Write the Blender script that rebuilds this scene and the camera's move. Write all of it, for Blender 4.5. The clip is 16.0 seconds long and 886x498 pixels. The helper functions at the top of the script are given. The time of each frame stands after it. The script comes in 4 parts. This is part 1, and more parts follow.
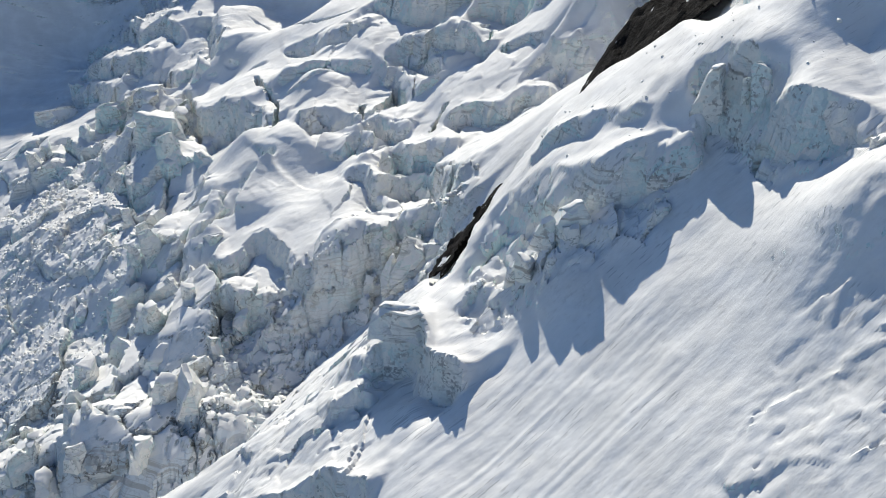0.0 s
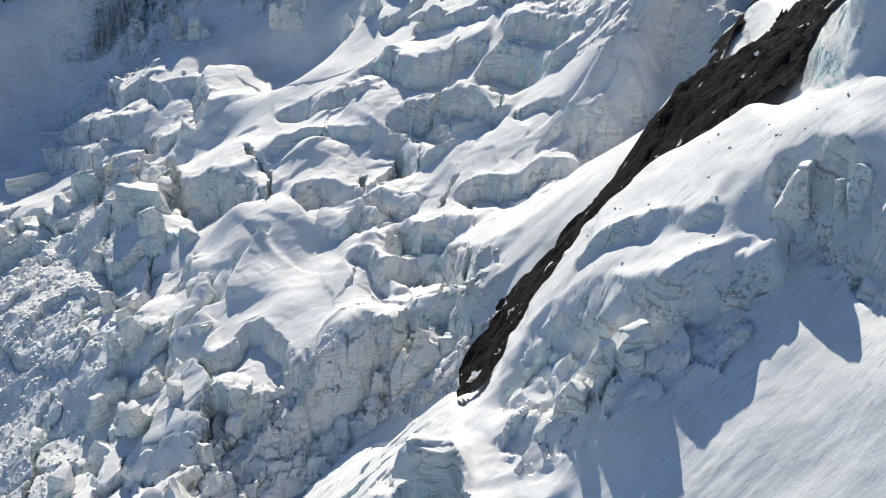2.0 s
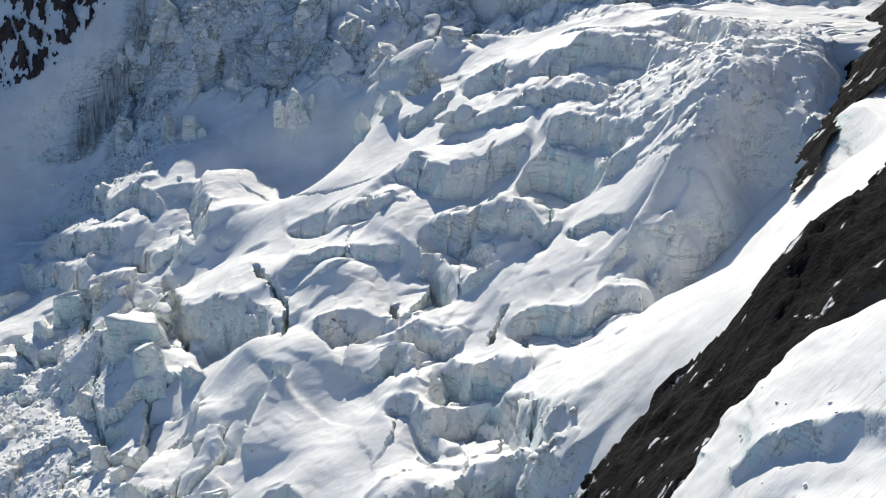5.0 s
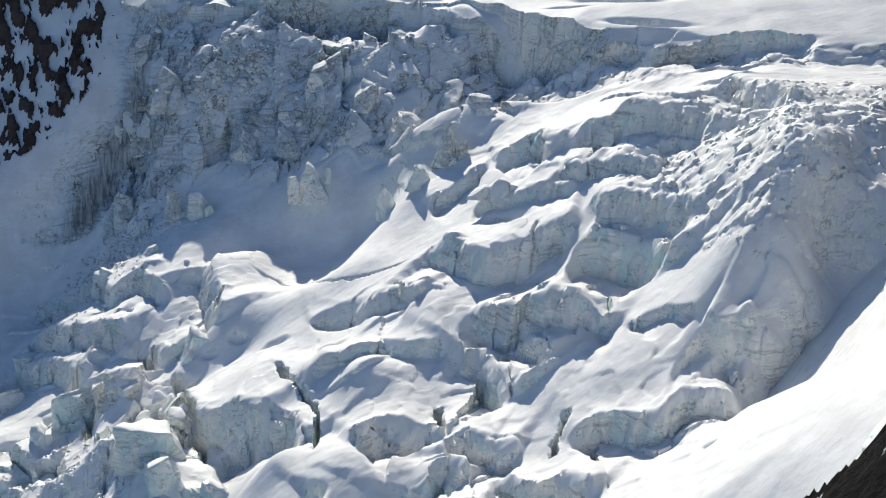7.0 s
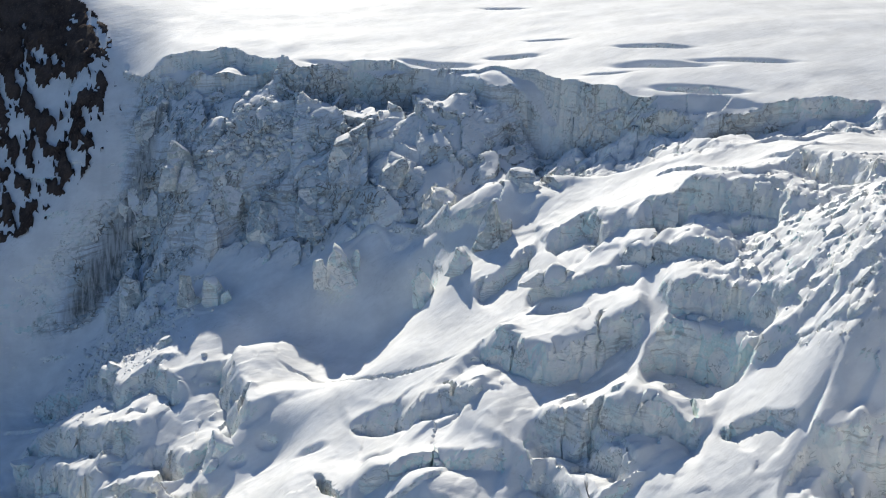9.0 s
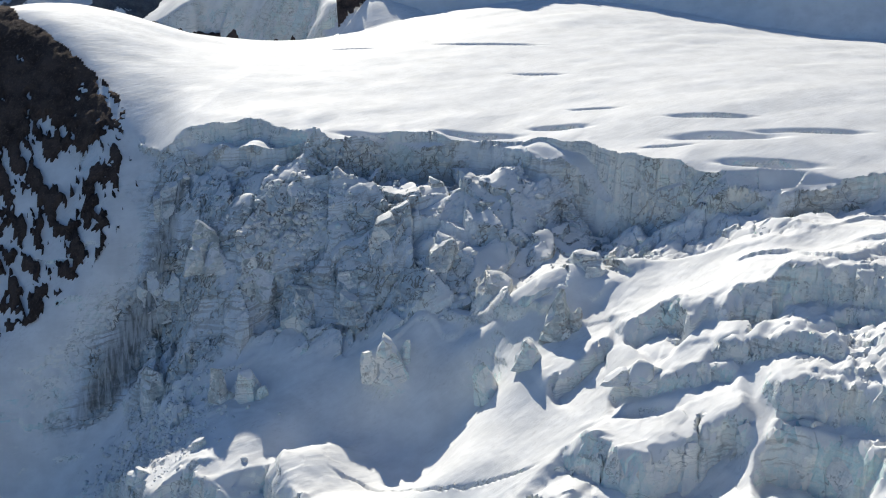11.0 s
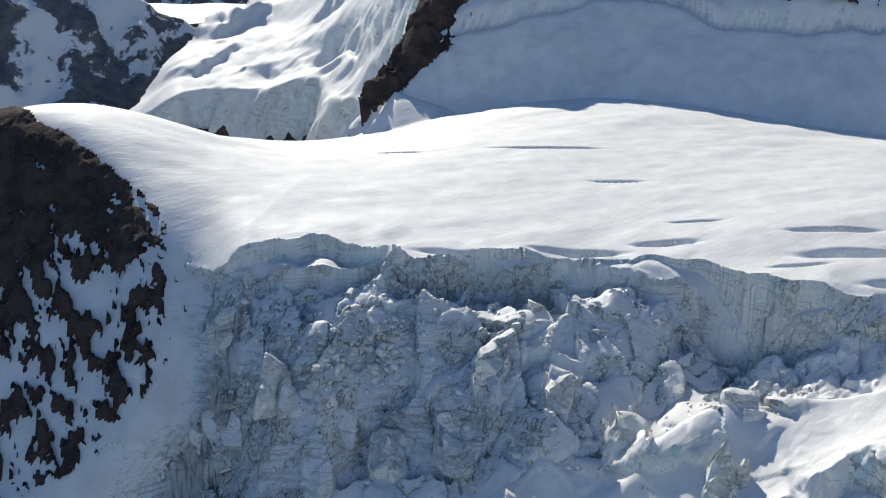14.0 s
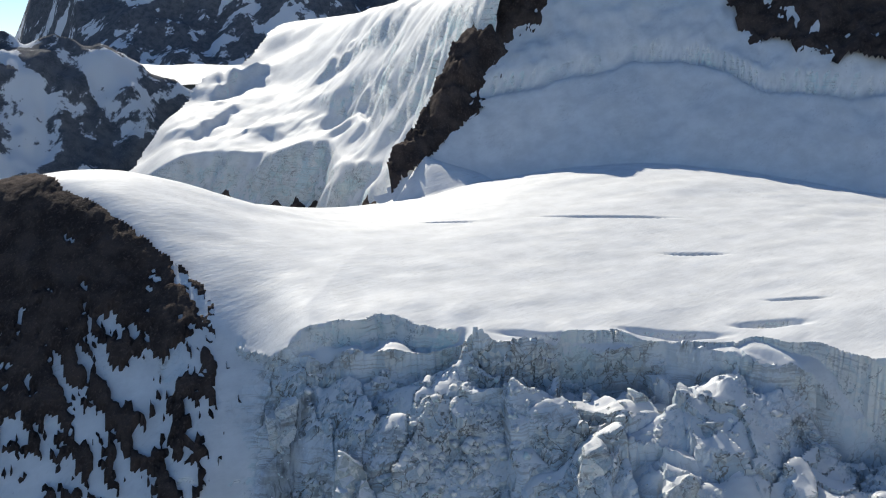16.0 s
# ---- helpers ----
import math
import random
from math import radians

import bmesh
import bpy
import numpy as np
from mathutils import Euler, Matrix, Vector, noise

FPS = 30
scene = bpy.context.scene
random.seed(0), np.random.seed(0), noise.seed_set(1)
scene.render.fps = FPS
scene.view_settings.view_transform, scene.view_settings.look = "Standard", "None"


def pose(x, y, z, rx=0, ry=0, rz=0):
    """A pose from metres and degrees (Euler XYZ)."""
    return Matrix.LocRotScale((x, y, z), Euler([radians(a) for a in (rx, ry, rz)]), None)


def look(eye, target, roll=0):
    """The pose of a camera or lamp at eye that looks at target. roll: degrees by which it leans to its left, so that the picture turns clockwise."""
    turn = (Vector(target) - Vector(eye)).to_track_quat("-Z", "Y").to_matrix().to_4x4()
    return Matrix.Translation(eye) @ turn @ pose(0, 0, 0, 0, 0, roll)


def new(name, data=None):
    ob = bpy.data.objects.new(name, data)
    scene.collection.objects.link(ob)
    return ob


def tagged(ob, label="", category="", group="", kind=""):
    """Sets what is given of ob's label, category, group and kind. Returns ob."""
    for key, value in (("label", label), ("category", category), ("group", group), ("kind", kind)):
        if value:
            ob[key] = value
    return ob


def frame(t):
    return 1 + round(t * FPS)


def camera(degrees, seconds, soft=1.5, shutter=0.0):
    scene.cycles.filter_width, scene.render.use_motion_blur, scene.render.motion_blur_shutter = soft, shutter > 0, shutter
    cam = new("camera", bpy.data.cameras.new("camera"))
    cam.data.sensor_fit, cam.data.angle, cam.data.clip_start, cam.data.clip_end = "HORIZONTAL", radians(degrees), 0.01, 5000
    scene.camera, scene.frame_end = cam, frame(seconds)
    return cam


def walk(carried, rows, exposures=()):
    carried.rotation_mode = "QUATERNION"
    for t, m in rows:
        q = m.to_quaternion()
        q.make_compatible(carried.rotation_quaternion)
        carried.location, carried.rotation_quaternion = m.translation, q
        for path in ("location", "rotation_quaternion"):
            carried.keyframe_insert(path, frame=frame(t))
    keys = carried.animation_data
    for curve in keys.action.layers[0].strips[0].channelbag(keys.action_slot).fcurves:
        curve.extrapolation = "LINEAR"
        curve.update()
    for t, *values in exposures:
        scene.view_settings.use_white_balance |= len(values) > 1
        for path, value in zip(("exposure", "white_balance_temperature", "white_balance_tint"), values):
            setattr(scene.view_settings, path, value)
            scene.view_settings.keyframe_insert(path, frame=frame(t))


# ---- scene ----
cam = camera(46.39, 16.0, soft=1.1)

PATH = [
    (0.0, (0.00, 0.00, 180.00), (0.03, 256.46, 24.34), 0.93),
    (0.5, (-2.10, 7.35, 179.58), (-0.53, 264.94, 25.82), 0.89),
    (1.0, (-4.23, 14.59, 179.07), (-1.16, 273.50, 27.55), 0.89),
    (1.5, (-6.53, 21.65, 178.59), (-1.82, 281.92, 29.47), 0.91),
    (2.0, (-8.92, 28.67, 178.19), (-2.63, 290.27, 31.48), 0.94),
    (2.5, (-11.53, 35.57, 177.87), (-3.62, 298.53, 33.68), 0.95),
    (3.0, (-14.23, 42.47, 177.50), (-4.76, 306.83, 35.99), 0.94),
    (3.5, (-16.91, 49.44, 177.17), (-6.11, 315.12, 38.24), 0.96),
    (4.0, (-19.83, 56.22, 176.89), (-7.50, 323.29, 40.79), 0.96),
    (4.2, (-21.01, 58.97, 176.84), (-8.17, 326.57, 41.84), 0.95),
    (6.3, (-33.50, 88.95, 175.60), (-16.17, 362.02, 52.59), -0.17),
    (6.5, (-34.87, 91.69, 175.65), (-16.93, 365.29, 53.91), -0.23),
    (7.0, (-38.44, 98.54, 175.76), (-18.78, 373.39, 57.13), -0.35),
    (7.5, (-42.05, 105.37, 175.77), (-20.58, 381.50, 60.49), -0.48),
    (8.0, (-45.76, 112.28, 175.76), (-22.49, 389.65, 63.85), -0.62),
    (8.5, (-49.69, 119.08, 175.83), (-24.63, 397.63, 67.28), -0.70),
    (9.0, (-53.86, 125.92, 175.74), (-26.94, 405.64, 70.70), -0.79),
    (9.2, (-55.67, 128.65, 175.72), (-27.94, 408.79, 72.03), -0.82),
    (11.3, (-78.79, 156.25, 179.84), (-39.27, 439.49, 89.22), -0.85),
    (11.5, (-81.44, 158.94, 180.04), (-40.45, 442.44, 90.90), -0.84),
    (12.0, (-88.10, 166.02, 180.49), (-43.53, 450.11, 95.03), -0.77),
    (12.5, (-94.43, 173.23, 180.54), (-46.60, 458.00, 99.18), -0.69),
    (13.0, (-100.75, 180.59, 180.71), (-49.52, 465.92, 103.50), -0.63),
    (13.5, (-106.89, 188.22, 180.79), (-52.54, 474.08, 107.76), -0.53),
    (14.0, (-113.19, 195.63, 181.03), (-55.69, 481.88, 112.07), -0.46),
    (14.5, (-119.37, 203.36, 181.38), (-58.89, 489.93, 116.41), -0.39),
    (15.0, (-125.29, 211.30, 181.51), (-62.08, 498.19, 120.71), -0.29),
    (15.5, (-131.22, 219.53, 181.26), (-65.46, 506.74, 124.78), -0.25),
    (16.0, (-137.20, 227.87, 180.83), (-68.76, 515.28, 128.74), -0.24),
]
walk(cam, [(t, look(e, a, r)) for t, e, a, r in PATH])

# ---- light ----
SUN_UP, SUN_TURN = 35.5, -7
world = bpy.data.worlds.new("world")
scene.world = world
world.use_nodes = True
wn = world.node_tree.nodes
sky = wn.new("ShaderNodeTexSky")
sky.sky_type, sky.sun_disc = "NISHITA", False
sky.sun_elevation, sky.sun_rotation, sky.altitude = radians(SUN_UP), radians(SUN_TURN), 2500
sky.air_density, sky.dust_density, sky.ozone_density = 1.0, 0.2, 4.0
wn["Background"].inputs["Strength"].default_value = 0.091
deep = wn.new("ShaderNodeHueSaturation")
deep.inputs["Saturation"].default_value = 1.03
world.node_tree.links.new(sky.outputs["Color"], deep.inputs["Color"])
world.node_tree.links.new(deep.outputs["Color"], wn["Background"].inputs["Color"])
sun = new("sun", bpy.data.lights.new("sun", "SUN"))
sun.data.energy, sun.data.angle, sun.data.color = 3.95, radians(0.5), (1.0, 0.95, 0.83)
to_sun = Vector((math.sin(radians(SUN_TURN)) * math.cos(radians(SUN_UP)), math.cos(radians(SUN_TURN)) * math.cos(radians(SUN_UP)), math.sin(radians(SUN_UP))))
sun.matrix_world = look((0, 300, 600), Vector((0, 300, 600)) - to_sun)
scene.view_settings.exposure = 0.32


# ---- the shape of the land ----
def hash2(i, j, k=0):
    n = (i.astype(np.int64) * 374761393 + j.astype(np.int64) * 668265263 + k * 974634533) & 0x7FFFFFFF
    n = ((n ^ (n >> 13)) * 1274126177) & 0x7FFFFFFF
    n = ((n ^ (n >> 16)) * 668265263) & 0x7FFFFFFF
    return ((n ^ (n >> 15)) & 0xFFFF) / 65535.0


def vnoise(x, y, k=0):
    """Smooth noise, -1 to 1."""
    i, j = np.floor(x), np.floor(y)
    u, v = x - i, y - j
    u, v = u * u * u * (u * (6 * u - 15) + 10), v * v * v * (v * (6 * v - 15) + 10)
    a, b, c, d = hash2(i, j, k), hash2(i + 1, j, k), hash2(i, j + 1, k), hash2(i + 1, j + 1, k)
    return 2 * (a + (b - a) * u + (c - a) * v + (a - b - c + d) * u * v) - 1


def fbm(x, y, k=0, octaves=4, gain=0.5):
    out, amp = 0 * x, 1.0
    for o in range(octaves):
        out = out + amp * vnoise(x + 17.3 * o, y - 9.1 * o, k + o)
        x, y, amp = x * 2.03, y * 2.03, amp * gain
    return out


def cells(x, y, k=0):
    """Broken blocks: the nearest seed's own number and offset, and how far the block's edge is."""
    i, j = np.floor(x), np.floor(y)
    d1, d2 = np.full(x.shape, 9.0), np.full(x.shape, 9.0)
    num, ox, oy = 0 * x, 0 * x, 0 * x
    for a in (-1, 0, 1):
        for b in (-1, 0, 1):
            px = i + a + 0.1 + 0.8 * hash2(i + a, j + b, k)
            py = j + b + 0.1 + 0.8 * hash2(i + a, j + b, k + 1)
            d = np.hypot(px - x, py - y)
            near = d < d1
            d2 = np.where(near, d1, np.minimum(d2, d))
            num = np.where(near, hash2(i + a, j + b, k + 2), num)
            ox, oy = np.where(near, x - px, ox), np.where(near, y - py, oy)
            d1 = np.where(near, d, d1)
    return num, ox, oy, d2 - d1


def ramp(v, a, b):
    t = np.clip((v - a) / (b - a), 0, 1)
    return t * t * (3 - 2 * t)


def swell(x, y, cx, cy, r, h):
    return h * np.exp(-((x - cx) ** 2 + (y - cy) ** 2) / r**2)


def beside(x, y, line):
    """Distance from a line of points, positive on its left, and the way along it."""
    best, side, along, run, off = np.full(x.shape, 1e9), np.ones(x.shape), 0 * x, 0.0, 0 * x
    for (ax, ay), (bx, by) in zip(line[:-1], line[1:]):
        dx, dy = bx - ax, by - ay
        n = math.hypot(dx, dy)
        t = np.clip(((x - ax) * dx + (y - ay) * dy) / (n * n), 0, 1)
        ex, ey = x - ax - t * dx, y - ay - t * dy
        d, perp = np.hypot(ex, ey), (dx * ey - dy * ex) / n
        m = (d < best - 1e-7) | ((d < best + 1e-7) & (np.abs(perp) > off))
        best, side, off = np.where(m, d, best), np.where(m, np.where(perp >= 0, 1.0, -1.0), side), np.where(m, np.abs(perp), off)
        along = np.where(m, run + t * n, along)
        run += n
    return best * side, along / run


RIM = [(-260, 520), (-150, 512), (-118, 482), (-70, 468), (-20, 456), (24, 412), (48, 398), (80, 385), (170, 365)]


def soft_min(a, b, k):
    h = np.clip(0.5 + 0.5 * (b - a) / k, 0, 1)
    return b + (a - b) * h - k * h * (1 - h)


def plateau(x, y):
    d, _ = beside(x, y, RIM)
    z = 113 + 22 * (1 - np.exp(-np.maximum(d, 0) / 70))
    z = z + swell(x, y, -172, 565, 58, 24) + swell(x, y, -80, 630, 50, -10) + swell(x, y, 210, 590, 90, -10) + swell(x, y, 50, 610, 75, 8)
    cone = np.maximum(0, 1 - np.hypot((x + 40) * np.where(x > -40, 0.7, 1.25), y - 668) / 24)
    return z - 0.004 * np.maximum(y - 628, 0) ** 2 + 17.5 * cone + 0.5 * fbm(x / 40, y / 18, 5, 3)


def slope(x, y):
    """The icefall's mean slope, its hollows and swells."""
    u, v = (x + 39.9) / 100, (y - 350.9) / 100
    z = 63.4 + 43.4 * u + 31.0 * v + 0.4 * u * u - 18.95 * u * v + 10.8 * v * v
    for a in ((-30, 202, 32, -31.2), (-142, 433, 32, -22.7), (18, 265, 32, -14.7), (-93, 300, 32, 9.7), (53, 272, 16, -22.5),
              (4, 202, 22, -16.1), (-65, 398, 32, -9), (18, 307, 16, -6.1), (-170, 412, 48, -26.3), (-16, 251, 22, -7.4), (-93, 419, 16, -3.3)):
        z = z + swell(x, y, *a)
    for a in ((-16, 300, 16, -4.8), (-93, 258, 16, 6.2), (-37, 426, 16, 10.0), (-93, 454, 16, 6.0), (-51, 279, 16, 8.8), (4, 419, 16, -8.8),
              (60, 314, 16, 8.7), (-107, 482, 16, 6.7), (-65, 447, 16, 7.8)):
        z = z + swell(x, y, *a)
    for a in ((-16, 391, 16, 6.6), (32, 412, 16, 7.8), (32, 349, 16, 6.9), (-9, 433, 16, 6.5), (-128, 279, 32, 6.2), (-72, 356, 16, 5.6), (-107, 321, 16, 9.8),
              (-114, 335, 16, -8.8), (-128, 454, 16, -6.9), (-23, 328, 16, 4.3)):
        z = z + swell(x, y, *a)
    for a in ((-65, 365, 14, -7.3), (-42, 263, 14, -5.7), (-25, 233, 10, 6.2), (-75, 345, 10, -5.6), (38, 390, 14, 4.9), (-66, 321, 14, 4.6), (-107, 448, 7, 6.0), (-111, 311, 7, -6.4), (-64, 293, 7, 4.8), (-59, 402, 7, 5.3), (4, 308, 7, 4.4)):
        z = z + swell(x, y, *a)
    for a in ((-93, 363, 14, -3.8), (73, 375, 14, 5.1), (14, 416, 10, 4.0), (-54, 253, 7, -3.9), (-91, 306, 7, 3.6), (-12, 381, 10, -3.7), (-119, 451, 7, -4.1), (-6, 247, 14, -3.0), (-52, 318, 7, 3.8), (-37, 314, 7, -4.2), (-51, 275, 10, -3.6)):
        z = z + swell(x, y, *a)
    for a in ((41, 286, 7, -3.7), (-2, 325, 7, -3.7), (-61, 419, 7, -3.9), (-118, 303, 14, -3.0), (67, 315, 7, 3.7), (-97, 291, 7, -3.5), (25, 368, 10, 3.2), (-25, 233, 7, 3.0), (60, 389, 14, 3.1), (33, 341, 10, -2.8), (-84, 390, 7, -3.2), (37, 309, 14, -2.1)):
        z = z + swell(x, y, *a)
    for a in ((27, 322, 7, 2.6), (-105, 364, 7, -3.1), (22, 224, 10, -2.9), (-143, 427, 7, 3.1), (-107, 448, 7, 2.8), (-18, 288, 7, 2.7), (-2, 360, 14, 1.8), (-100, 240, 7, -2.9), (-99, 417, 14, -2.3), (-72, 258, 14, 1.8), (-33, 273, 7, -2.7), (-51, 365, 7, -2.8)):
        z = z + swell(x, y, *a)
    for a in ((-46, 378, 12, -8), (-62, 386, 14, -7), (-36, 385, 8, -7), (-80, 388, 13, -4)):
        z = z + swell(x, y, *a)
    for a in ((-15, 281, 20, -5.7), (-84, 306, 30, -5.9), (-79, 436, 30, -5.2), (-40, 311, 9, 5.9), (43, 294, 13, 4.0), (-110, 344, 9, 4.3), (-78, 383, 13, 3.6), (-14, 226, 13, -3.4)):
        z = z + swell(x, y, *a)
    for a in ((-34, 431, 9, -3.8), (-12, 318, 13, -2.7), (-48, 256, 13, 3.1), (28, 322, 9, -3.5), (-26, 255, 9, 3.2), (-90, 340, 9, -3.3), (-128, 402, 9, 2.3), (-79, 436, 9, -2.4)):
        z = z + swell(x, y, *a)
    for a in ((-26, 288, 9, -2.1), (-1, 239, 9, -2.2), (26, 276, 13, -1.8), (-35, 226, 9, 2.0), (-40, 311, 9, 2.0), (43, 306, 20, 1.5), (-55, 434, 9, 2.0), (-4, 431, 30, -1.5)):
        z = z + swell(x, y, *a)
    for a in ((-84, 256, 20, -3.5), (-125, 356, 30, -3.2), (-70, 209, 9, -3.7), (-112, 238, 13, 3.0), (-150, 373, 13, -3.0), (-110, 310, 9, -3.0), (-110, 344, 9, 2.9), (-84, 306, 30, -1.5), (37, 345, 9, -1.9)):
        z = z + swell(x, y, *a)
    for a in ((-130, 294, 13, 1.3), (50, 282, 9, 1.6), (7, 364, 9, 1.6), (28, 322, 9, -1.6), (-55, 326, 9, -1.6), (-23, 236, 9, -1.2), (-78, 383, 9, 1.3), (-125, 356, 13, -1.4), (34, 280, 9, -1.1)):
        z = z + swell(x, y, *a)
    return z - 5.0 * ramp(x, -48, -28) * (1 - ramp(x, 28, 46)) * ramp(y + 0.45 * np.maximum(x, 0), 393, 401) * (1 - ramp(y, 428, 440))


def flank(x, y):
    """The ridge beside the icefall: its open front slope and its back, down to the gully."""
    front = 99.5 + 0.83 * (x - 29.7) + 0.24 * (y - 151)
    back = 105 + 1.15 * (x - 41) - 0.5 * (y - 201)
    k = 3.0
    return -k * np.log(np.exp(-front / k) + np.exp(-back / k)) + swell(x, y, 25, 150, 9, 4) + swell(x, y, -5, 203, 14, -16) + swell(x, y, 42, 217, 12.5, 9.5)


def west_wall(x, y):
    return soft_min(52 + 1.22 * (y - 443), 97 + 0.83 * (y - 480), 8.0) - 0.25 * np.maximum(x + 135, 0) - np.log1p(np.exp(np.clip((soft_min(52 + 1.22 * (y - 443), 97 + 0.83 * (y - 480), 8.0) - (131 + 0.95 * (y - 526) + 0.45 * (x + 150))) / 2.0, -30, 30))) * 2.0 * ramp(-x, 136, 150)


def base_ice(x, y):
    """The glacier without its breaks: icefall, west wall and the snowfield above the rim."""
    d, _ = beside(x + 5 * vnoise(x / 22, y / 22, 21) + 1.5 * vnoise(x / 6, y / 6, 23), y + 5 * vnoise(x / 22, y / 22, 22), RIM)
    d = d + 3.2 * (cells(x / 10, y / 10, 25)[0] - 0.5)
    top = plateau(x, y)
    low = slope(x, y)
    west = ramp(-x - 0.22 * np.clip(470 - y, 0, 40), 110, 140) * ramp(y, 440, 465)
    z = np.where(d > 0, top, np.minimum(low, top - 0.5 * np.minimum(-d, 8)))
    return z * (1 - west) + soft_min(west_wall(x, y), top, 6.0) * west


def land(x, y):
    return np.maximum(base_ice(x, y), flank(x, y))


def scarp(z, x, y, line, drop, back=13.0, run=9.0, steep=1.15, lift=0.5):
    """Break the ground along a line: the uphill side is lifted, the downhill side drops away."""
    near = np.abs(x - np.mean([p[0] for p in line])) < 4 * back + np.ptp([p[0] for p in line])
    near &= np.abs(y - np.mean([p[1] for p in line])) < 4 * back + np.ptp([p[1] for p in line])
    X, Y = x[near], y[near]
    d, a = beside(X + 2.2 * vnoise(X / 7, Y / 7, 31) + 0.45 * vnoise(X / 1.9, Y / 1.9, 33),
                  Y + 2.2 * vnoise(X / 7, Y / 7, 32) + 0.45 * vnoise(X / 1.9, Y / 1.9, 34), line)
    ends = ramp(a, 0, 0.14) * ramp(1 - a, 0, 0.14) * (0.85 + 0.45 * vnoise(X / 6, Y / 9, 35))
    up = np.clip((d + steep) / (2.0 * steep), 0, 1) ** 1.5
    z[near] += drop * ends * (lift * up * np.exp(-np.maximum(d, 0) / back) - (1 - lift) * (1 - up) * np.exp(np.minimum(d, 0) / run))


def shelf(z, x, y, line, drop, back, run, lift):
    """A snow shelf that ends in a sloping ice front along a line, rounded at the lip, with a hollow at its foot."""
    px, py = [p[0] for p in line], [p[1] for p in line]
    near = (x > min(px) - 4 * back) & (x < max(px) + 4 * back) & (y > min(py) - 4 * run) & (y < max(py) + 4 * back)
    X, Y = x[near], y[near]
    d, a = beside(X + 1.0 * vnoise(X / 8, Y / 8, 31) + 0.35 * vnoise(X / 2.2, Y / 2.2, 33),
                  Y + 1.0 * vnoise(X / 8, Y / 8, 32) + 0.35 * vnoise(X / 2.2, Y / 2.2, 34), line)
    ends = ramp(a, 0, 0.1) * ramp(1 - a, 0, 0.1)
    own, ox, oy, _ = cells(X / 5.0, Y / 5.0, 77)
    d = d + min(0.3 * drop, 2.0) * (own - 0.5) + 0.9 * (np.sin(40 * own) * ox + np.cos(60 * own) * oy)
    z[near] += 0.10 * drop * ends * (own - 0.5) * np.exp(-np.abs(d) / 3.5)
    w = 0.2 * drop + 0.15
    t = np.clip((d + 2 * w) / (2 * w), 0, 1)
    up = t * (1.6 - 0.6 * t)
    z[near] += drop * ends * (lift * up * np.exp(-np.maximum(d, 0) / back) - (1 - lift) * (1 - up) * np.exp(np.minimum(d + 2 * w, 0) / run))


def crack(z, x, y, line, width, depth):
    near = (np.abs(x - line[0][0]) < 60) & (np.abs(y - line[0][1]) < 60)
    X, Y = x[near], y[near]
    d, a = beside(X + 0.8 * vnoise(X / 3, Y / 3, 41), Y + 0.8 * vnoise(X / 3, Y / 3, 42), line)
    z[near] -= depth * (1 - ramp(np.abs(d), 0.3 * width, width)) * ramp(a, 0, 0.1) * ramp(1 - a, 0, 0.1)


def hollow(z, x, y, cx, cy, rx, ry, h):
    u, v = 0.92 * (x - cx) - 0.39 * (y - cy), 0.39 * (x - cx) + 0.92 * (y - cy)
    z -= h * np.exp(-((u / rx) ** 2 + (v / ry) ** 2) ** 2)


LIPS_W = (
    ([(-156.6, 426.2), (-143.6, 420.1), (-134.0, 413.6), (-129.1, 410.3), (-117.3, 387.5), (-112.1, 388.3), (-107.6, 389.7), (-102.3, 379.9), (-96.0, 374.6)], 6.0, 5, 5, 0.4),
    ([(-150.5, 402.6), (-133.9, 384.9), (-122.0, 376.3), (-112.4, 369.3), (-108.0, 365.3)], 6.8, 8, 6, 0.4),
    ([(-150.1, 390.9), (-135.5, 377.8), (-126.1, 367.4), (-119.3, 362.6)], 7.7, 11.0, 8.0, 0.4),
    ([(-109.3, 360.6), (-107.8, 364.6), (-102.2, 364.2), (-95.2, 353.8)], 7.4, 11.0, 8.0, 0.4),
    ([(-126.5, 362.0), (-117.0, 359.1), (-109.3, 355.2), (-101.4, 347.1)], 8.2, 11.0, 8.0, 0.4),
    ([(-92.4, 339.7), (-87.5, 325.2), (-79.7, 319.0), (-72.5, 314.5), (-66.9, 309.0), (-64.2, 305.2)], 8.4, 11.0, 8.0, 0.4),
    ([(-86.8, 385.6), (-84.5, 374.4), (-81.9, 363.2), (-80.4, 353.9)], 9.1, 9, 7, 0.4),
)
LIPS_L = (
    ([(-55.4, 316.6), (-47.5, 315.3), (-38.3, 316.5), (-31.9, 313.4), (-26.1, 312.0), (-22.3, 311.4)], 3.7, 12, 12, 0.4),
    ([(-45.7, 288.8), (-39.1, 292.2), (-33.1, 292.4), (-28.3, 289.9), (-26.5, 285.8)], 8.3, 9, 7, 0.4),
    ([(-55.8, 339.2), (-51.5, 340.5), (-44.6, 335.6), (-40.7, 330.7)], 2.8, 8, 5, 0.4),
    ([(-42.5, 331.5), (-38.6, 334.7), (-33.3, 332.6), (-27.5, 326.6)], 5.0, 8, 5, 0.4),
    ([(-77.0, 311.0), (-70.9, 309.5), (-63.0, 306.9), (-57.2, 304.2), (-53.7, 295.4)], 6.6, 11.0, 8.0, 0.4),
)
